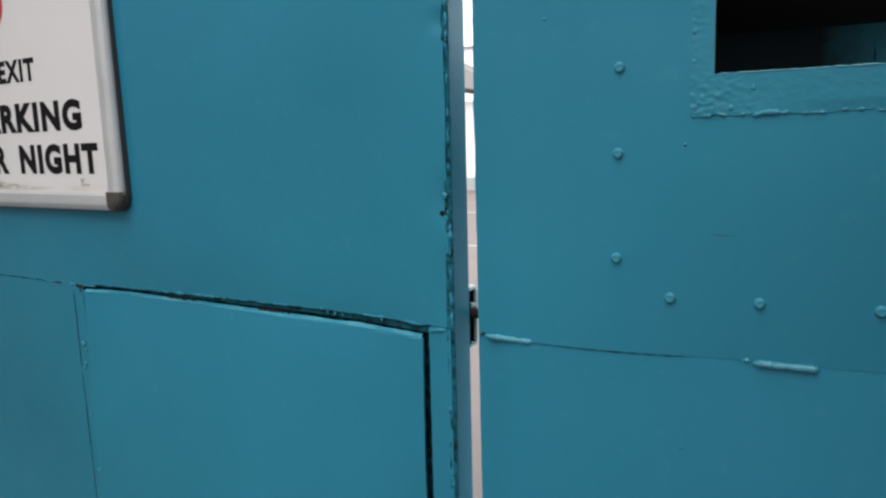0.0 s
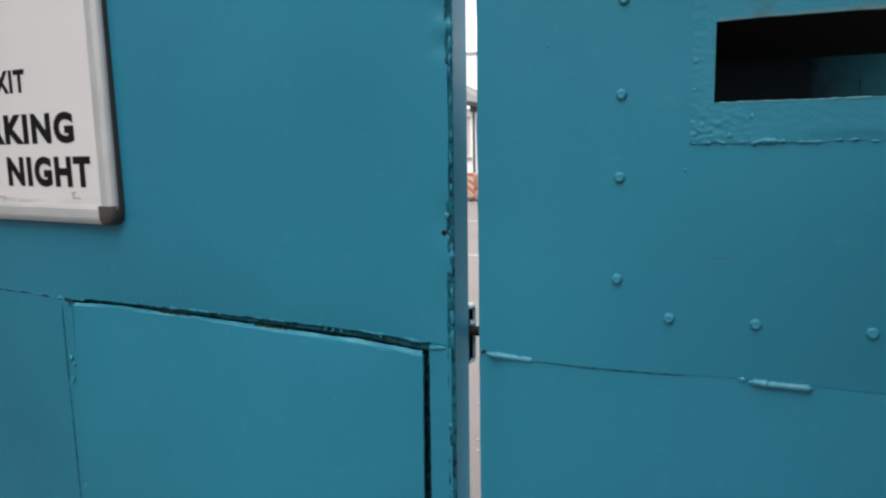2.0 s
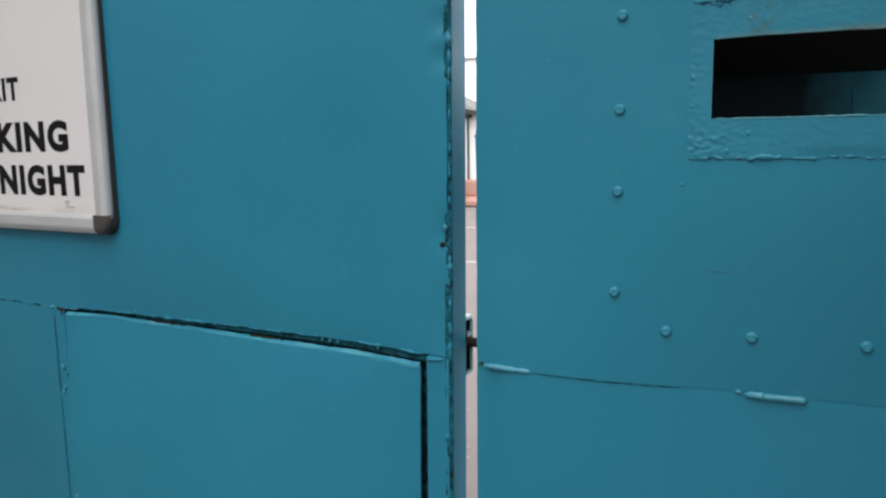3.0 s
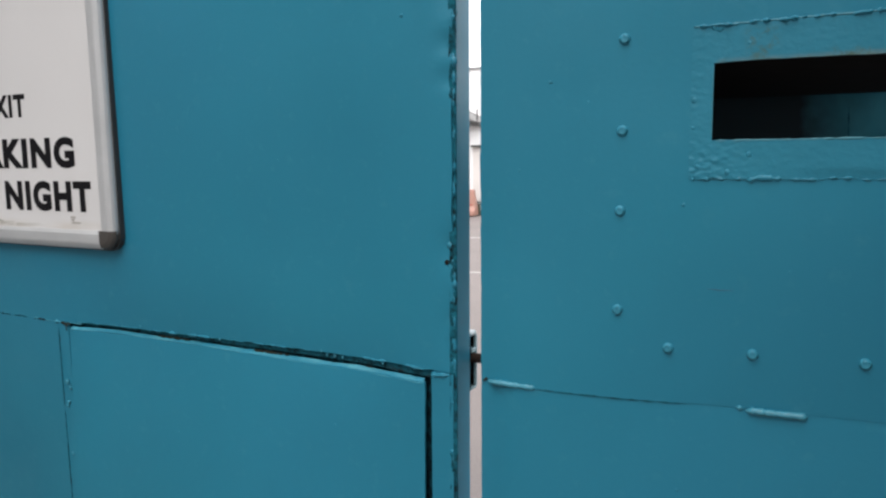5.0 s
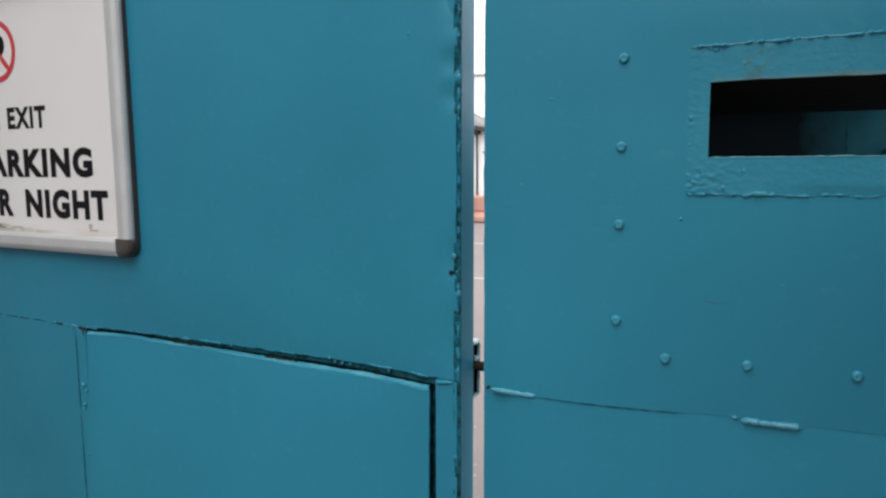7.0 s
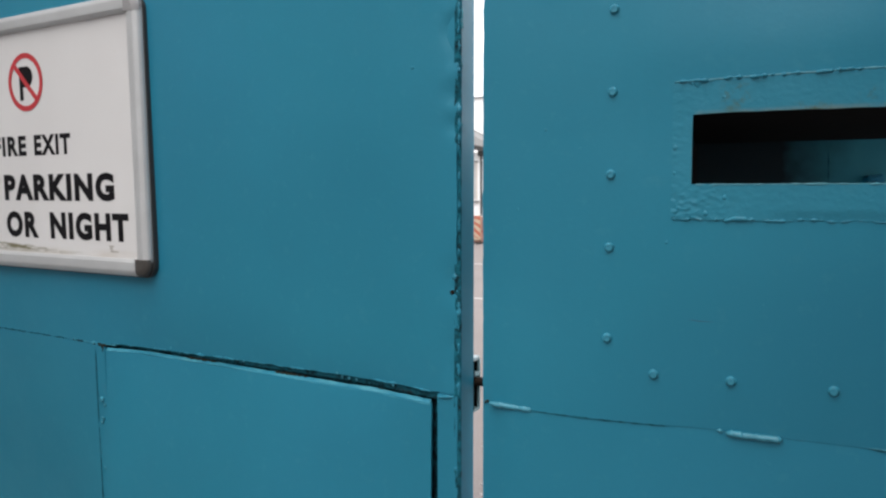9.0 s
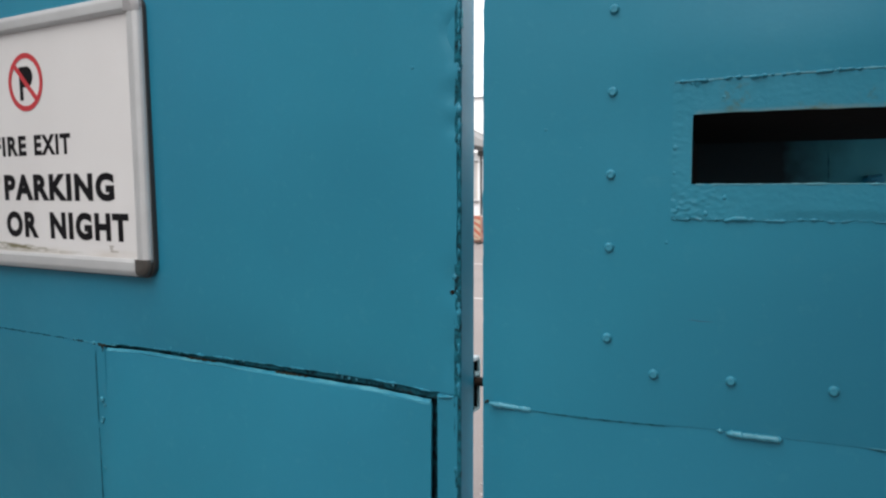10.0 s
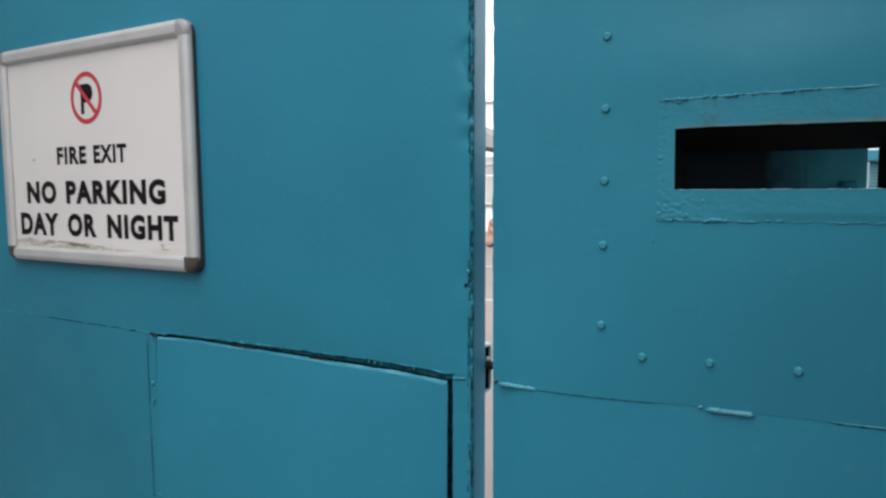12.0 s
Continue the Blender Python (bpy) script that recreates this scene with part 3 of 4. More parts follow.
def rounded_plate(x0, x1, y0, y1, z0, z1, radius, rounds=8):
    """A board with rounded corners."""
    bm = bmesh.new()
    outline = []
    for cx, cz, start in ((x1 - radius, z1 - radius, 0), (x0 + radius, z1 - radius, 90), (x0 + radius, z0 + radius, 180), (x1 - radius, z0 + radius, 270)):
        outline += [(cx + radius * math.cos(radians(start + 90 * k / rounds)), cz + radius * math.sin(radians(start + 90 * k / rounds))) for k in range(rounds + 1)]
    near, far = ([bm.verts.new((x, y, z)) for x, z in outline] for y in (y0, y1))
    bm.faces.new(near)
    bm.faces.new(far[::-1])
    for k in range(len(outline)):
        j = (k + 1) % len(outline)
        bm.faces.new([near[k], far[k], far[j], near[j]])
    return bm


# The dark rim past the frame paints the frame's shadow on the gate.
part("backing", rounded_plate(0.004, SIGN_W + 0.0030, -0.0025, 0.010, -0.0030, SIGN_H - 0.004, 0.034), gutter_dark, notice, "dark backing board, its rim standing in for the frame's shadow")
part("sheet", boxed(PROFILE - 0.01, SIGN_W - PROFILE + 0.01, -0.0050, -0.0030, PROFILE - 0.01, SIGN_H - PROFILE + 0.01), sheet_white, notice, "white printed sheet, green with algae along its foot")


def profile_bar(length):
    """A rounded snap-frame profile along x, its outer side at z = 0."""
    bm = bmesh.new()
    outline = [(0.0035, 0.000), (-0.009, 0.000), (-0.0150, 0.003), (-0.0195, 0.011), (-0.0205, 0.0150), (-0.0195, 0.0330), (-0.0120, PROFILE), (-0.0065, PROFILE), (-0.0065, 0.010), (0.0035, 0.010)]
    ends = [[bm.verts.new((x, y, z)) for y, z in outline] for x in (0, length)]
    for k in range(len(outline)):
        j = (k + 1) % len(outline)
        bm.faces.new([ends[0][k], ends[0][j], ends[1][j], ends[1][k]])
    bm.faces.new(ends[0])
    bm.faces.new(ends[1][::-1])
    return bm


C = 0.034
for length, m in ((SIGN_W - 2 * C, pose(C, 0, 0)), (SIGN_W - 2 * C, pose(SIGN_W - C, 0, SIGN_H, 0, 180, 0)),
                  (SIGN_H - 2 * C, pose(SIGN_W, 0, C, 0, -90, 0)), (SIGN_H - 2 * C, pose(0, 0, SIGN_H - C, 0, 90, 0))):
    ob = part("frame_bar", profile_bar(length), aluminium, notice)
    ob.matrix_basis = m


def corner_cap():
    """A rounded corner cap of the frame: a quarter round, domed at its rim, foot at the outer corner."""
    bm = bmesh.new()
    layers = ((0.0035, 0.0), (-0.0105, 0.0), (-0.0170, 0.004), (-0.0212, 0.013))
    rounds = 8
    loops = []
    for y, inset in layers:
        r = C - inset
        loop = [bm.verts.new((C - r * math.sin(a), y, C - r * math.cos(a))) for a in [math.pi / 2 * k / rounds for k in range(rounds + 1)]]
        loop += [bm.verts.new((inset, y, PROFILE + 0.001)), bm.verts.new((PROFILE + 0.001, y, PROFILE + 0.001)), bm.verts.new((PROFILE + 0.001, y, inset))]
        loops.append(loop)
    count = len(loops[0])
    for a, b in zip(loops, loops[1:]):
        for k in range(count):
            bm.faces.new([a[k], a[(k + 1) % count], b[(k + 1) % count], b[k]])
    bm.faces.new(loops[0])
    bm.faces.new(loops[-1][::-1])
    return bm


for m, shade, words in ((pose(0, 0, 0), corner_plastic, "grimy dark corner cap"), (pose(SIGN_W, 0, 0, 0, -90, 0), corner_plastic, "grimy dark corner cap"),
                        (pose(SIGN_W, 0, SIGN_H, 0, 180, 0), cap_light, "grey rounded corner cap"), (pose(0, 0, SIGN_H, 0, 90, 0), cap_light, "grey rounded corner cap")):
    ob = part("corner_cap", corner_cap(), shade, notice, words)
    ob.matrix_basis = m
MID, PRINT = 0.4335 + PRINT_X, -0.0056
for words, height, x0, x1, foot, weight in (("FIRE", 0.051, 0.2765, 0.4205, 0.2915, 0.044), ("EXIT", 0.051, 0.4545, 0.6030, 0.2915, 0.044),
                                            ("NO", 0.068, 0.108, 0.2634, 0.1765, 0.054), ("PARKING", 0.068, 0.3125, 0.7583, 0.1765, 0.054),
                                            ("DAY", 0.068, 0.065, 0.2677, 0.0810, 0.054), ("OR", 0.068, 0.3132, 0.4526, 0.0810, 0.054), ("NIGHT", 0.068, 0.5027, 0.8039, 0.0810, 0.054)):
    lettering("letter", words, height, x1 - x0, (x0 + x1) / 2 + PRINT_X, foot + PRINT_Z, PRINT, ink_black, notice, weight)
# The letter of the no-parking sign: a thin stem under a filled bowl.
bm = bmesh.new()
outline = [(-0.026, 0.0), (-0.011, 0.0), (-0.011, 0.032), (0.006, 0.032)]
outline += [(0.006 + 0.025 * math.cos(radians(a)), 0.058 + 0.026 * math.sin(radians(a))) for a in range(-75, 91, 15)] + [(-0.026, 0.084)]
bm.faces.new([bm.verts.new((MID + x, PRINT, 0.4310 + PRINT_Z + z)) for x, z in outline])
part("letter", bm, ink_black, notice)
bm = bmesh.new()
R0, R1 = 0.0595, 0.0725
rings = [[bm.verts.new((MID + r * math.cos(2 * math.pi * k / 64), PRINT - 0.0006, (0.4760 + PRINT_Z) + r * math.sin(2 * math.pi * k / 64))) for k in range(64)] for r in (R0, R1)]
for k in range(64):
    bm.faces.new([rings[0][k], rings[0][(k + 1) % 64], rings[1][(k + 1) % 64], rings[1][k]])
part("prohibition_ring", bm, ink_red, notice, "red printed ring")
slash = part("prohibition_bar", boxed(-R0 - 0.003, R0 + 0.003, -0.0004, 0.0002, -0.0062, 0.0062), ink_red, notice, "red printed slanting bar")
slash.matrix_basis = pose(MID, PRINT - 0.0009, (0.4760 + PRINT_Z), 0, 45, 0)
for x0, x1, z in ((0.732, 0.748, 0.0665), (0.734, 0.744, 0.0610), (0.736, 0.764, 0.0545)):
    part("small_print", boxed(x0, x1, PRINT - 0.0004, PRINT + 0.0004, z - 0.0016, z + 0.0016), pale_ink, notice)

part("speck", dome(0.004, 0.0006, 3, 10), pale_ink, notice).location = (0.1565, PRINT, 0.306)

# ---- the fixed gate leaf with the slot ----
right_leaf = thing("gate_leaf", "teal painted steel gate leaf with bolt heads and a slot", "gate", pose(0, 0, 0), "pair of gate leaves")
LIP, LAP = -0.0081, 1.2545
SLOT = (0.334, 0.745, 1.6405, 1.7470)


def right_relief(x, z):
    """The sheet wavers, and bellies out round the slot."""
    y = wave(x, z, 12.4, 0.005) + wave(x * 3, z * 3, 2.2, 0.0010)
    over, under = max(0.0, z - 1.82), max(0.0, 1.57 - z)
    y -= 0.018 * math.exp(-((x - 0.52) / 0.26) ** 2 - (over / 0.11) ** 2 - (under / 0.21) ** 2)
    y += 0.030 * (min(max(z, 0.9), 1.72) - 1.62) * smooth(x, 0.0, 0.06) * smooth(x, 0.42, 0.20)
    side = smooth(x, 0.10, 0.42)
    y += side * (0.010 * math.exp((LAP - z) / 0.11) if z >= LAP else 0.010 * math.exp((z - LAP) / 0.30))
    return y * min(1.0, max(0.0, (x - LIP) / 0.03))


part("upper_sheet", sheet(grid_lines(0.014, LIP, SLOT[0] - 0.006, SLOT[1] + 0.006, 1.70), grid_lines(0.014, LAP, SLOT[2] - 0.006, SLOT[3] + 0.006, GATE_TOP), 0.003, right_relief,
                          hole=(SLOT[0] - 0.006, SLOT[1] + 0.006, SLOT[2] - 0.006, SLOT[3] + 0.006), edge=rim(7.0, LIP, 0.0012)), paint, right_leaf)
part("lower_sheet", sheet(grid_lines(0.02, LIP, 1.70), grid_lines(0.02, GATE_FOOT, LAP - 0.0002), 0.003, lambda x, z: right_relief(x, z) + 0.0008,
                          edge=rim(7.5, LIP, 0.0010)), paint, right_leaf)
part("stile", boxed(0.002, 0.042, 0.012, 0.052, GATE_FOOT, GATE_TOP, bevel=0.003, segments=2), paint, right_leaf)
part("rail", boxed(0.044, 1.70, 0.014, 0.050, GATE_TOP - 0.09, GATE_TOP - 0.03, bevel=0.003), paint, right_leaf)
part("rail", boxed(0.044, 1.70, 0.0145, 0.050, GATE_FOOT, GATE_FOOT + 0.05, bevel=0.003), paint, right_leaf)
bolt_mesh = None
for x, z in ((0.2118, 1.7868), (0.2105, 1.6566), (0.2095, 1.5397), (0.2080, 1.3915), (0.2820, 1.3375), (0.3975, 1.3367), (0.5384, 1.3368), (0.2125, 1.915), (0.2130, 2.045), (0.68, 1.3368), (0.82, 1.3368)):
    if bolt_mesh is None:
        ob = part("bolt_head", dome(0.0072, 0.0032, 5, 20, washer=0.0010), paint_bolt, right_leaf)
        bolt_mesh = ob.data
    else:
        ob = new("bolt_head", bolt_mesh)
        ob.parent = right_leaf
    ob.location = (x, right_relief(x, z) - 0.0004, z)
for points, r, seed in (([(0.006, 1.2600), (0.040, 1.2582), (0.086, 1.2568)], 0.0046, 1.0), ([(0.391, 1.2518), (0.430, 1.2508), (0.4735, 1.2510)], 0.0052, 4.0), ([(0.378, 1.2550), (0.388, 1.2540)], 0.0042, 7.0)):
    b = part("weld_bead", bead(points, r, 0.28, seed, sides=12, step=0.0024, flat=1.15), weld_pale, right_leaf)
    b.location.y = right_relief(points[0][0] + 0.03, 1.256) - 0.0012
b = part("lap_gap", bead([(0.080, 1.2562), (0.12, 1.2550), (0.20, 1.2535), (0.31, 1.2530)], 0.0008, 0.8, 2.0, step=0.006), gap_teal, right_leaf, "dark open joint between the sheets")
for v in b.data.vertices:
    v.co.y += right_relief(v.co.x, 1.2545) - 0.0003
b = part("lap_gap", bead([(0.585, 1.2535), (0.64, 1.2525), (0.72, 1.2530), (0.80, 1.2530)], 0.0010, 0.8, 5.0, step=0.006), gap_teal, right_leaf, "dark open joint between the sheets")
for v in b.data.vertices:
    v.co.y += right_relief(v.co.x, 1.2545) - 0.0003
b = part("lap_gap", bead([(0.585, 1.2555), (0.64, 1.2548), (0.68, 1.2550)], 0.0013, 0.8, 3.0, step=0.006), paint_bead, right_leaf)
for v in b.data.vertices:
    v.co.y += right_relief(v.co.x, 1.2545) - 0.0006
for x, z, r in ((0.1021, 1.7313, 0.0026), (0.2990, 1.5501, 0.0026), (0.16, 1.70, 0.0018), (0.055, 1.60, 0.0022), (0.44, 1.46, 0.0018), (0.30, 1.12, 0.0022)):
    drips(right_leaf, [(x, z, r)], right_relief(x, z), paint_thick)
drips(right_leaf, [(0.001, 1.2612, 0.0028), (-0.003, 1.2590, 0.0022)], -0.001, rust_tan, 6, "dull rusty blob at the edge of the sheet")
marks = part("scuff", bead([(0.332, 1.4300), (0.352, 1.4285), (0.372, 1.4288)], 0.0006, 0.5, 3.0, step=0.004, flat=0.4), plain("scuffed_paint", (0.030, 0.120, 0.180), 0.6), right_leaf, "small dark scuff in the paint")
marks.location.y = right_relief(0.35, 1.43) - 0.0001

# The plate round the slot, thick with old paint.
PLATE = (0.3045, 0.775, 1.5870, 1.7965)


def plate_relief(x, z):
    """A thin plate that dies into the sheet at its left side, crusted with paint towards its lower left corner."""
    fade = 1 - 0.85 * smooth(x, 0.40, 0.50) * smooth(z, PLATE[2] + 0.016, PLATE[2])
    y = right_relief(x, z) - (0.0012 + 0.0012 * smooth(x, PLATE[0], PLATE[0] + 0.02)) * fade
    corner = math.exp(-((x - 0.325) / 0.045) ** 2 - ((z - 1.604) / 0.026) ** 2) + 0.35 * math.exp(-((z - PLATE[3]) / 0.010) ** 2) * smooth(x, 0.5, 0.33) + 0.22 * math.exp(-((x - PLATE[0]) / 0.012) ** 2) + 0.10
    warp = 2.2 * noise.noise(Vector((x * 40, z * 60, 21)))
    rough = noise.noise(Vector((x * 80 + warp, z * 190 - warp, 3))) + 0.7 * noise.noise(Vector((x * 170 - warp, z * 330, 7))) + 0.5 * noise.noise(Vector((x * 30, z * 60, 12)))
    return y - 0.0021 * corner * rough - 0.0003 * noise.noise(Vector((x * 45, z * 45, 8)))


def plate_rim(x, z):
    dx = dz = 0.0
    if abs(z - PLATE[3]) < 1e-4:
        dz = 0.0008 * noise.noise(Vector((x * 32, 3, 1))) + 0.010 * (x - 0.44)
    if abs(z - PLATE[2]) < 1e-4:
        dz = 0.0022 * noise.noise(Vector((x * 40, 7, 1)))
    if abs(z - SLOT[3]) < 1e-4 and SLOT[0] - 0.001 < x < SLOT[1]:
        dz = 0.0014 * noise.noise(Vector((x * 22, 5, 1))) - 0.0015 * math.exp(-((x - SLOT[0]) / 0.03) ** 2) - 0.008 * (x - SLOT[0])
    if abs(z - SLOT[2]) < 1e-4 and SLOT[0] - 0.001 < x < SLOT[1]:
        dz = 0.0006 * noise.noise(Vector((x * 50, 2, 1)))
    return dx, dz


plate = part("slot_plate", sheet(grid_lines(0.0024, PLATE[0], SLOT[0], SLOT[1], PLATE[1]), grid_lines(0.0024, PLATE[2], SLOT[2], SLOT[3], PLATE[3]), 0.0065, plate_relief, hole=SLOT, edge=plate_rim), paint_thick, right_leaf, "thickly painted plate round the slot, rusting at its upper lip")
crust = random.Random(31)
for foot, lift, x, stop in ((PLATE[2], 0.0, 0.305, 0.77), (PLATE[3], 0.0105, 0.306, 0.77)):
    while x < stop:
        long = crust.uniform(0.008, 0.055) if foot == PLATE[2] else crust.uniform(0.03, 0.09)
        size = crust.uniform(0.0011, 0.0030) * (1.0 if x < 0.46 else 0.45) if foot == PLATE[2] else crust.uniform(0.0012, 0.0021)
        track = [(x + long * k / 3, foot + lift * (x + long * k / 3 - 0.44) + crust.uniform(-0.0014, 0.0014)) for k in range(4)]
        if crust.random() < (0.85 if foot == PLATE[2] else 0.97):
            b = part("weld_bead", bead(track, size, 1.1, x * 11, step=0.003, flat=2.0 if foot == PLATE[3] else 0.9), paint_thick, plate)
            for v in b.data.vertices:
                v.co.y += right_relief(v.co.x, v.co.z) - 0.0012
        x += long + crust.uniform(-0.002, 0.008)
# Pale beads paint the highlights on the slot's rim and the plate's top edge.
for points, r in (([(SLOT[0], SLOT[2] - 0.0008), (SLOT[1], SLOT[2] - 0.0008)], 0.0011), ([(SLOT[0] - 0.0008, SLOT[2]), (SLOT[0] - 0.0008, SLOT[3] - 0.006)], 0.0008), ([(0.306, 1.7955), (0.36, 1.7958), (0.42, 1.7966), (0.53, 1.7976), (0.62, 1.7985), (0.77, 1.7998)], 0.0013)):
    b = part("worn_edge", bead(points, r, 0.7, r * 5000, step=0.004, flat=0.9), paint_worn_lit, plate)
    for v in b.data.vertices:
        v.co.y += right_relief(v.co.x, v.co.z) - 0.0022
spots = [(0.3095, 1.6960, 0.0042), (0.3090, 1.6580, 0.0026), (0.3405, 1.7910, 0.0055), (0.333, 1.7925, 0.0045), (0.3825, 1.6200, 0.0042), (0.378, 1.7690, 0.0026), (0.3160, 1.6040, 0.0036), (0.356, 1.5960, 0.0046)]
for x, z, r in spots:
    drips(plate, [(x, z, r)], plate_relief(x, z) + 0.0004, paint_thick)

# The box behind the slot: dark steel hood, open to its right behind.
hood = part("hood_top", sheet(grid_lines(0.05, 0.30, 0.80), [0.0, 1.0], 0.003, lambda x, z: 0.0), near_black, right_leaf, "near-black steel hood behind the slot")
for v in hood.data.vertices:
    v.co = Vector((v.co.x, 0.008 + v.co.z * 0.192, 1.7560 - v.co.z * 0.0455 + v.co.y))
part("hood_side", boxed(0.318, 0.321, 0.008, 0.235, 1.45, 1.758), near_black, right_leaf)
part("hood_side", boxed(0.657, 0.800, 0.1985, 0.2015, 1.45, 1.790), near_black, right_leaf)
part("hood_back", boxed(0.300, 0.800, 0.2025, 0.2055, 1.711, 1.790), near_black, right_leaf)
# Unseen lid and side, added to keep light off the guard plate.
part("hood_lid", boxed(0.300, 0.800, 0.2065, 0.60, 1.760, 1.763), near_black, right_leaf)
part("hood_side", boxed(0.296, 0.299, 0.2065, 0.60, 1.40, 1.758), near_black, right_leaf)
guard = part("guard_plate", sheet(grid_lines(0.02, 0.0, 0.370), grid_lines(0.03, 0.0, 0.40), 0.003, lambda x, z: wave(x * 3, z * 3, 4.4, 0.003)), shaded_paint(), right_leaf, "inner teal guard plate behind the slot, shade painted on one end")
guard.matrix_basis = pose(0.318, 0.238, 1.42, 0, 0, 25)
b = part("crack", bead([(0.247, 0.200), (0.2480, 0.235), (0.246, 0.280)], 0.0007, 0.8, 2.0), gap_teal, right_leaf, "crack in the guard plate")
b.matrix_basis = pose(0.318, 0.2365, 1.42, 0, 0, 25)
bm = bmesh.new()
tube(bm, (0.318, 0.0, 0.226), (0.318, -0.014, 0.226), 0.006)
tube(bm, (0.318, -0.012, 0.226), (0.340, -0.012, 0.230), 0.005)
tube(bm, (0.335, 0.0, 0.222), (0.335, -0.016, 0.222), 0.008)
b = part("catch", bm, paint_thick, right_leaf, "painted catch on the guard plate")
b.matrix_basis = pose(0.318, 0.236, 1.42, 0, 0, 25)

# The keep behind the edge tube of the ajar leaf, and the rusty bolt that reaches into it.
KX, KY0, KY1 = -0.0522, 0.0570, 0.0800
keep = part("keep", boxed(KX - 0.045, KX, KY0, KY1, 1.3125, 1.3205, bevel=0.002), keep_lit, left_leaf, "pale painted steel keep of the gate bolt")
part("keep_foot", boxed(KX - 0.045, KX, KY0, KY1, 1.2165, 1.2210, bevel=0.001), pale_paint, keep)
# Near-black inner faces put the shade of the hollow into the colour.
part("keep_back", boxed(KX - 0.045, KX - 0.042, KY0, KY1, 1.2215, 1.3130), near_black, keep)
part("keep_cheek", boxed(KX - 0.0415, KX - 0.001, KY0, KY0 + 0.003, 1.2215, 1.3130), near_black, keep)
part("keep_cheek", boxed(KX - 0.0415, KX - 0.004, KY1 - 0.004, KY1, 1.2215, 1.3130), near_black, keep)
part("keep_edge", boxed(KX - 0.0035, KX + 0.001, KY1 - 0.0035, KY1, 1.2215, 1.3130), pale_paint, keep)
part("keep_bar", boxed(KX - 0.040, KX + 0.001, KY0 + 0.004, KY1, 1.2835, 1.2905, bevel=0.001), pale_paint, keep)
part("bolt_bar", tube(bmesh.new(), (-0.075, 0.069, 1.2740), (0.030, 0.069, 1.2740), 0.0085, 16), plain("dark_rusty_bolt", (0.030, 0.019, 0.014), 0.8, specular=0.12), right_leaf, "rusty gate bolt")
part("bolt_stay", boxed(0.010, 0.026, 0.053, 0.085, 1.263, 1.285, bevel=0.002), pale_paint, right_leaf)



def settle(leaf, lean, full, none):
    """Lets a leaf hang a little out of plumb at its free edge: lean in metres a metre at x = full, none at x = none."""
    seen = set()
    for ob in leaf.children_recursive:
        if ob.matrix_basis.to_euler().z or ob.data in seen:
            continue
        seen.add(ob.data)
        if ob.data.users > 1:
            continue
        dx, dz = ob.location.x, ob.location.z
        for v in ob.data.vertices:
            w = min(1.0, max(0.0, (v.co.x + dx - none) / (full - none)))
            v.co.x += lean * w * (v.co.z + dz - 1.70)


settle(left_leaf, 0.0085, -0.10, -0.60)
settle(right_leaf, 0.0050, 0.02, 0.15)

# ---- the yard beyond the gap ----
for y, half in ((8.36, 0.05), (12.36, 0.06)):
    bay = part("parking_line", boxed(-8.5, -0.3, y - half, y + half, 0.001, 0.005), line_paint)
    tagged(bay, "worn white painted bay line on the tarmac", "road marking", "bay lines")
for x, y, turn in ((-0.874, 2.126, 20), (-0.942, 2.438, 70), (-0.897, 2.317, 130), (-1.141, 2.972, 10), (-1.373, 3.388, 40)):
    bm = bmesh.new()
    pts = [bm.verts.new((0.012 * math.cos(a) * (1 + 0.4 * math.sin(3 * a + x * 9)), 0.007 * math.sin(a), 0.002 + 0.003 * math.sin(2 * a))) for a in [k * math.pi / 4 for k in range(8)]]
    top = [bm.verts.new(v.co + Vector((0, 0, 0.0012))) for v in pts]
    bm.faces.new(pts[::-1])
    bm.faces.new(top)
    for k in range(8):
        bm.faces.new([pts[k], pts[(k + 1) % 8], top[(k + 1) % 8], top[k]])
    scrap = part("paper_scrap", bm, line_paint)
    scrap.matrix_basis = pose(x, y, 0, 0, 0, turn)
    tagged(scrap, "small pale scrap of litter on the tarmac", "litter", "litter scraps")
FACE = 17.60
house = thing("building", "low white rendered building with a grey roof and dark gutter", "building", pose(0, FACE, 0))
part("wall", boxed(-11.0, -5.0, 0.0, 0.25, 0.35, 2.40), render_white, house)
part("plinth", boxed(-11.0, -5.0, -0.02, 0.25, 0.0, 0.35), plinth_grey, house)


def sloped(bm, corners, thick):
    """A slab on four corners, thickened straight down."""
    top = [bm.verts.new(c) for c in corners]
    low = [bm.verts.new((c[0], c[1], c[2] - thick)) for c in corners]
    bm.faces.new(top)
    bm.faces.new(low[::-1])
    for k in range(4):
        bm.faces.new([top[k], low[k], low[(k + 1) % 4], top[(k + 1) % 4]])
    return bm


def eave(x):
    return 2.735 - 0.19 * (x + 7.57)


part("roof", sloped(bmesh.new(), [(-11.0, -0.28, eave(-11.0) + 0.02), (-6.0, -0.28, eave(-6.0) + 0.02), (-6.0, 1.1, 2.44), (-11.0, 1.1, 4.94)], 0.04), roof_grey, house, "pale grey sloping roof sheet")
part("gutter", sloped(bmesh.new(), [(-11.0, -0.36, eave(-11.0)), (-6.0, -0.36, eave(-6.0)), (-6.0, -0.22, eave(-6.0)), (-11.0, -0.22, eave(-11.0))], 0.11), gutter_dark, house, "dark gutter")
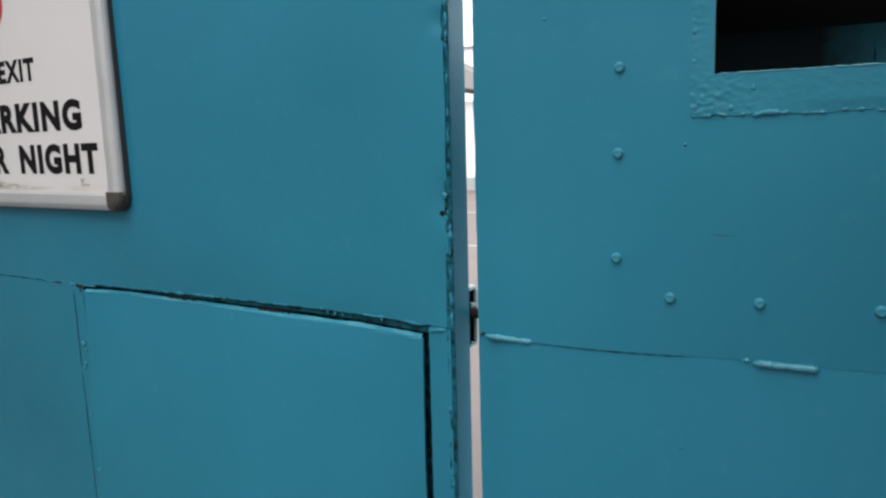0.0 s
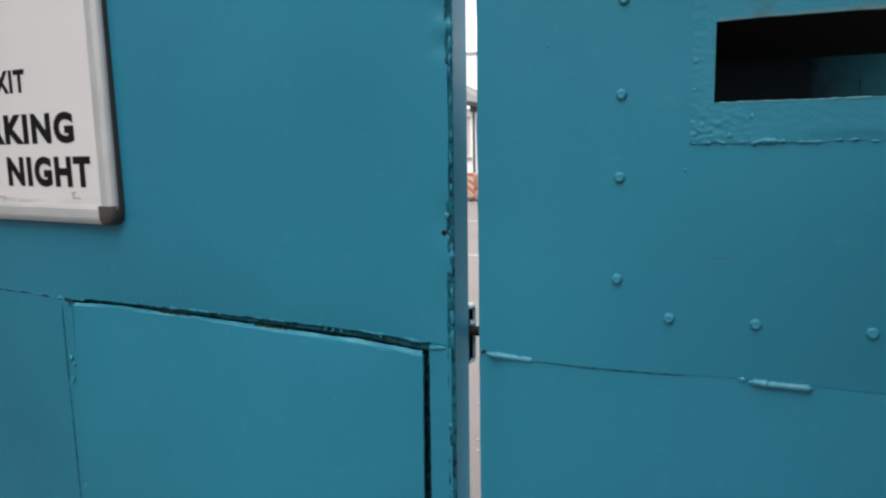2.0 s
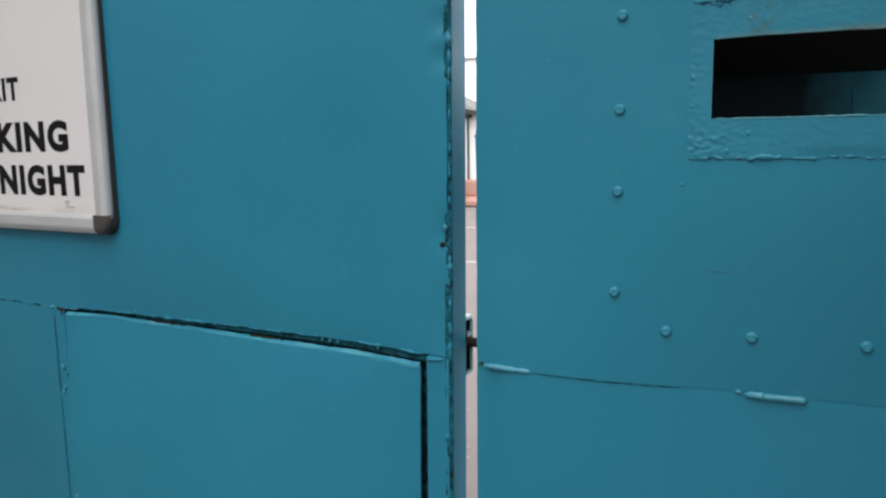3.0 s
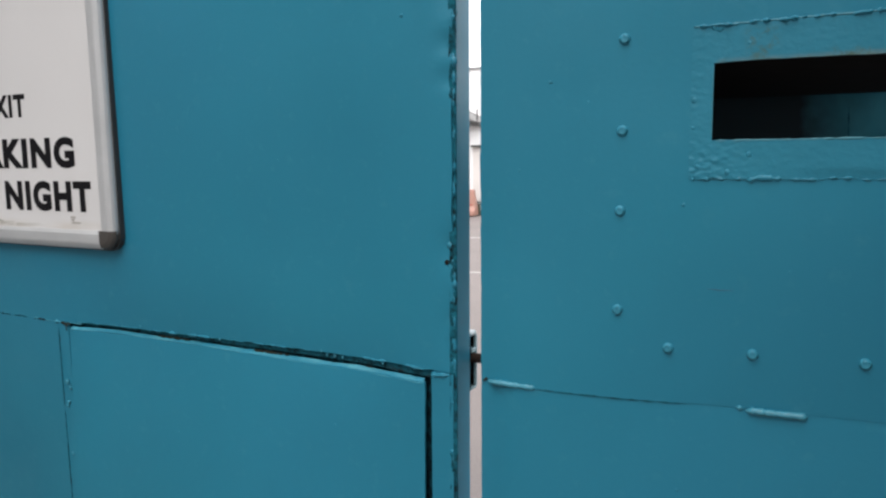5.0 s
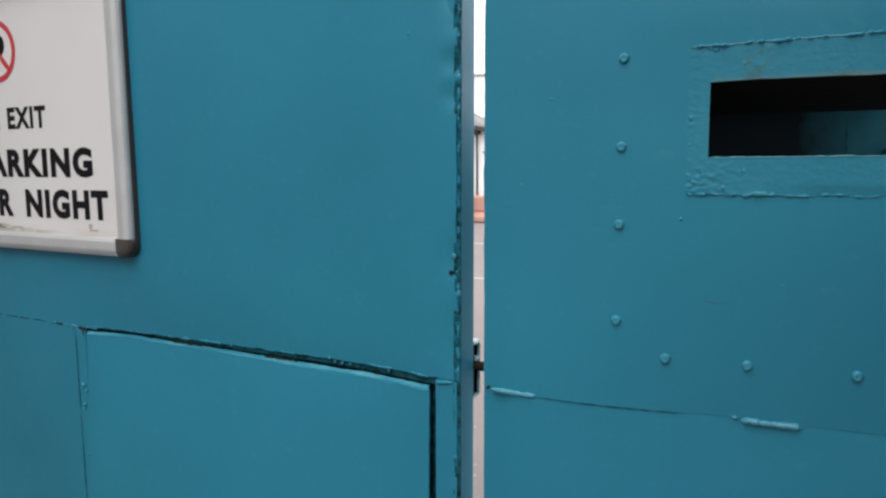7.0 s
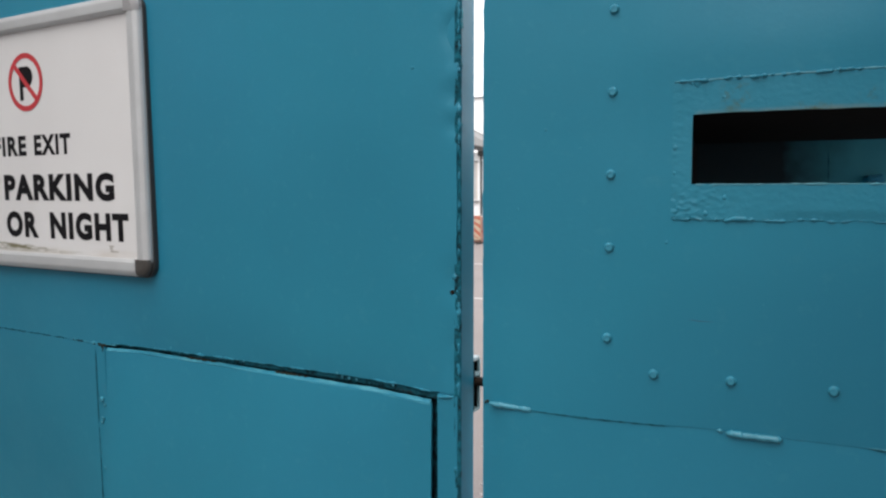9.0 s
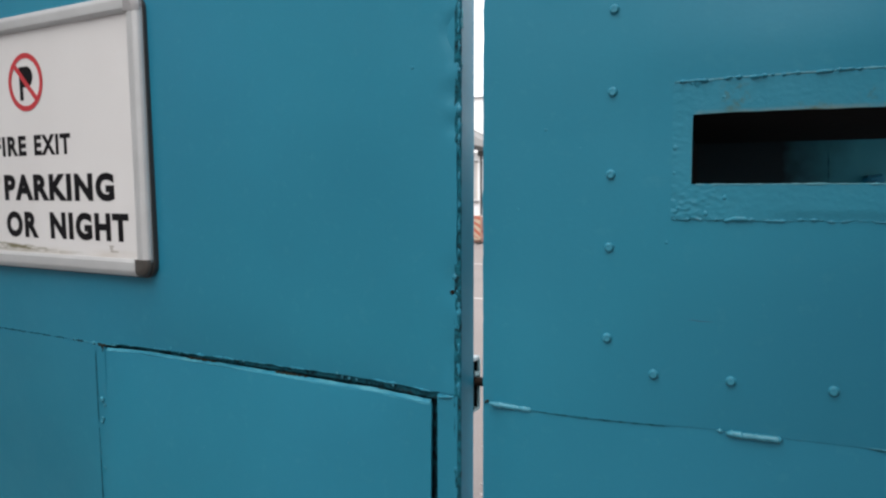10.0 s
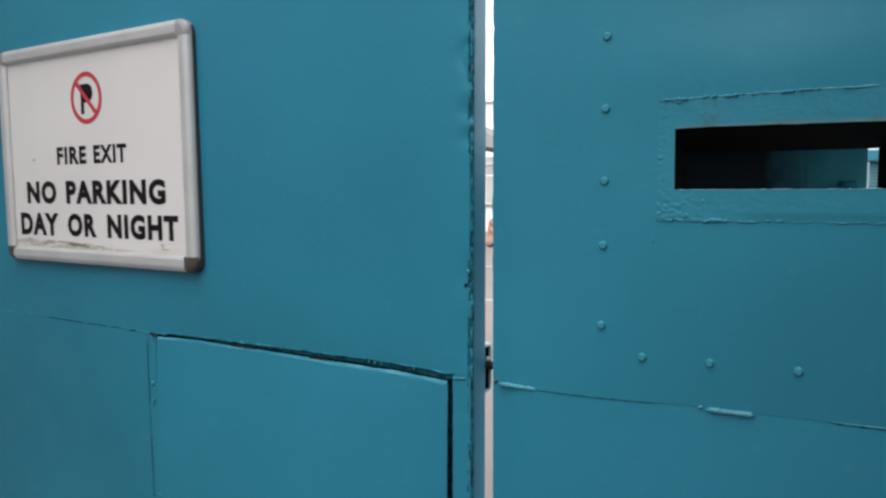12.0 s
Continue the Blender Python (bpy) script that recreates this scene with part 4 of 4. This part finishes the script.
part("soffit", sloped(bmesh.new(), [(-11.0, -0.20, eave(-11.0) - 0.02), (-6.0, -0.20, eave(-6.0) - 0.02), (-6.0, -0.002, eave(-6.0) - 0.02), (-11.0, -0.002, eave(-11.0) - 0.02)], 0.10), gutter_dark, house)
window = part("window", boxed(-7.30, -6.80, -0.005, 0.02, 1.13, 2.13), frame_beige, house, "pale framed window with a transom")
part("pane", boxed(-7.28, -7.10, -0.012, -0.006, 1.17, 1.86), glass, window)
part("pane", boxed(-7.05, -6.85, -0.012, -0.006, 1.17, 2.09), glass, window)
part("pane", boxed(-7.28, -7.10, -0.012, -0.006, 1.92, 2.09), glass, window)
part("transom", boxed(-7.32, -7.08, -0.03, -0.006, 1.87, 1.915), render_white, window)
part("window_sill", boxed(-7.38, -6.76, -0.09, 0.02, 1.06, 1.11, bevel=0.01), coping_grey, window, "grey sill")
part("lintel", boxed(-7.36, -6.78, -0.03, 0.02, 2.14, 2.18), coping_grey, window)
for x, z in ((-6.67, 0.7), (-6.495, 0.35)):
    part("downpipe", tube(bmesh.new(), (x, -0.07, z), (x, -0.07, 2.42), 0.028), gutter_dark, house, "dark brown downpipe")
part("hopper", boxed(-6.74, -6.40, -0.16, -0.01, 2.30, 2.46, bevel=0.02), gutter_dark, house)
part("board", boxed(-6.27, -5.4, -0.03, -0.004, 0.36, 1.80), plain("cream_board", (0.68, 0.64, 0.61), 0.8, grain=10, depth=0.001, vary=0.1), house, "cream board on the wall")
part("lamp_bracket", boxed(-6.29, -5.95, -0.16, -0.01, 1.80, 1.85, bevel=0.008), gutter_dark, house)
part("flue", tube(bmesh.new(), (-6.185, 0.1, 2.45), (-6.185, 0.1, 2.80), 0.02), gutter_dark, house)

far_block = thing("building", "large pale building with a grey coping, further off", "building", pose(0, 42.0, 0))
part("wall", boxed(-45, 10, 0.0, 8.0, 0.0, 6.68), render_white, far_block)
part("coping", boxed(-45.2, 10.2, -0.12, 8.1, 6.685, 6.82), coping_grey, far_block)


def road_barrier(x, y, turn, label, colours):
    """A water-filled plastic road barrier: a tapered body with a foot, a top ridge and two recesses."""
    b = thing("road_barrier", label, "barrier", pose(x, y, 0, 0, 0, turn))
    bm = bmesh.new()
    outline = [(-0.20, 0.03), (-0.20, 0.14), (-0.11, 0.28), (-0.075, 0.66), (-0.055, 0.70), (0.055, 0.70), (0.075, 0.66), (0.11, 0.28), (0.20, 0.14), (0.20, 0.03)]
    ends = [[bm.verts.new((e + (0.05 if h > 0.5 else 0.0) * (-1 if e > 0 else 1), d, h)) for d, h in outline] for e in (-0.5, 0.5)]
    n = len(outline)
    for k in range(n):
        bm.faces.new([ends[0][k], ends[0][(k + 1) % n], ends[1][(k + 1) % n], ends[1][k]])
    bm.faces.new(ends[0])
    bm.faces.new(ends[1][::-1])
    bmesh.ops.bevel(bm, geom=bm.edges[:], offset=0.012, segments=2, affect="EDGES")
    part("body", bm, colours[0], b)
    part("foot", boxed(-0.46, 0.46, -0.18, 0.18, 0.0, 0.03), gutter_dark, b)
    part("cap", tube(bmesh.new(), (0.2, 0, 0.70), (0.2, 0, 0.73), 0.04), colours[1], b)
    part("rib", boxed(-0.42, 0.42, -0.125, -0.095, 0.29, 0.33, bevel=0.01), colours[1], b)
    return b


road_barrier(-6.50, 17.02, 4, "sun-bleached red plastic road barrier on the tarmac", (plastic_pink, plastic_red))

plank = thing("striped_barrier", "red and white striped barrier board on two feet", "barrier", pose(-6.38, 16.72, 0, 0, 0, -2))
part("board", boxed(-0.46, 0.0, -0.015, 0.015, 0.10, 0.74, bevel=0.006), plastic_white, plank)
for k in range(4):
    bm = bmesh.new()
    x0, x1 = -0.46, 0.0
    lean = 0.36
    lo = 0.10 + k * 0.22 - 0.10
    pts = [(x0, lo + lean), (x0, lo + 0.10 + lean), (x1, lo + 0.10 - 0.04), (x1, lo - 0.04)]
    pts = [(x, min(0.735, max(0.105, z))) for x, z in pts]
    if abs(pts[0][1] - pts[1][1]) + abs(pts[2][1] - pts[3][1]) < 0.02:
        continue
    face = [bm.verts.new((x, -0.018, z)) for x, z in pts]
    rear = [bm.verts.new((x, -0.0155, z)) for x, z in pts]
    bm.faces.new(face)
    for j in range(4):
        if (face[j].co - face[(j + 1) % 4].co).length > 1e-4:
            bm.faces.new([face[j], rear[j], rear[(j + 1) % 4], face[(j + 1) % 4]])
    part("stripe", bm, plastic_red, plank)
for x in (-0.42, -0.02):
    part("foot", boxed(x - 0.02, x + 0.02, -0.18, 0.18, 0.0, 0.04, bevel=0.006), gutter_dark, plank)
    part("post", boxed(x - 0.015, x + 0.015, 0.016, 0.036, 0.04, 0.72), gutter_dark, plank)

# Weeds at the foot of the wall.
rng = random.Random(11)
bm = bmesh.new()
for k in range(160):
    x, y = -6.20 + rng.gauss(0, 0.11), 17.36 + rng.gauss(0, 0.05)
    h, a, w = rng.uniform(0.08, 0.40), rng.uniform(0, 6.28), rng.uniform(0.015, 0.03)
    d = Vector((math.cos(a), math.sin(a), 0))
    side = Vector((-d.y, d.x, 0)) * w
    root, mid, tip = Vector((x, y, 0)), Vector((x, y, h * 0.6)) + d * h * 0.2, Vector((x, y, h)) + d * h * 0.5
    a0, a1, b0, b1, c0 = (bm.verts.new(p) for p in (root - side * 0.4, root + side * 0.4, mid - side, mid + side, tip))
    bm.faces.new([a0, a1, b1, b0])
    bm.faces.new([b0, b1, c0])
weeds = part("weeds", bm, leaf_green)
tagged(weeds, "dull green weeds at the foot of the wall", "weeds", kind="stuff")

# The louvred cabinet seen through the slot.
cabinet = thing("louvred_cabinet", "pale louvred metal cabinet with a teal cap", "cabinet", pose(0.845, 3.0, 0))
part("body", boxed(0.0, 0.70, 0.03, 0.50, 0.0, 1.75), slat_white, cabinet)
part("cap", boxed(-0.02, 0.72, -0.02, 0.52, 1.7505, 1.81, bevel=0.006), cap_teal, cabinet, "light teal cap")
slat_mesh = None
for k in range(20):
    if slat_mesh is None:
        ob = part("slat", boxed(0.0, 0.70, -0.012, 0.012, -0.0015, 0.0015), slat_white, cabinet)
        slat_mesh = ob.data
    else:
        ob = new("slat", slat_mesh)
        ob.parent = cabinet
    ob.matrix_basis = pose(0, 0.016, 1.735 - k * 0.0165, 40, 0, 0)
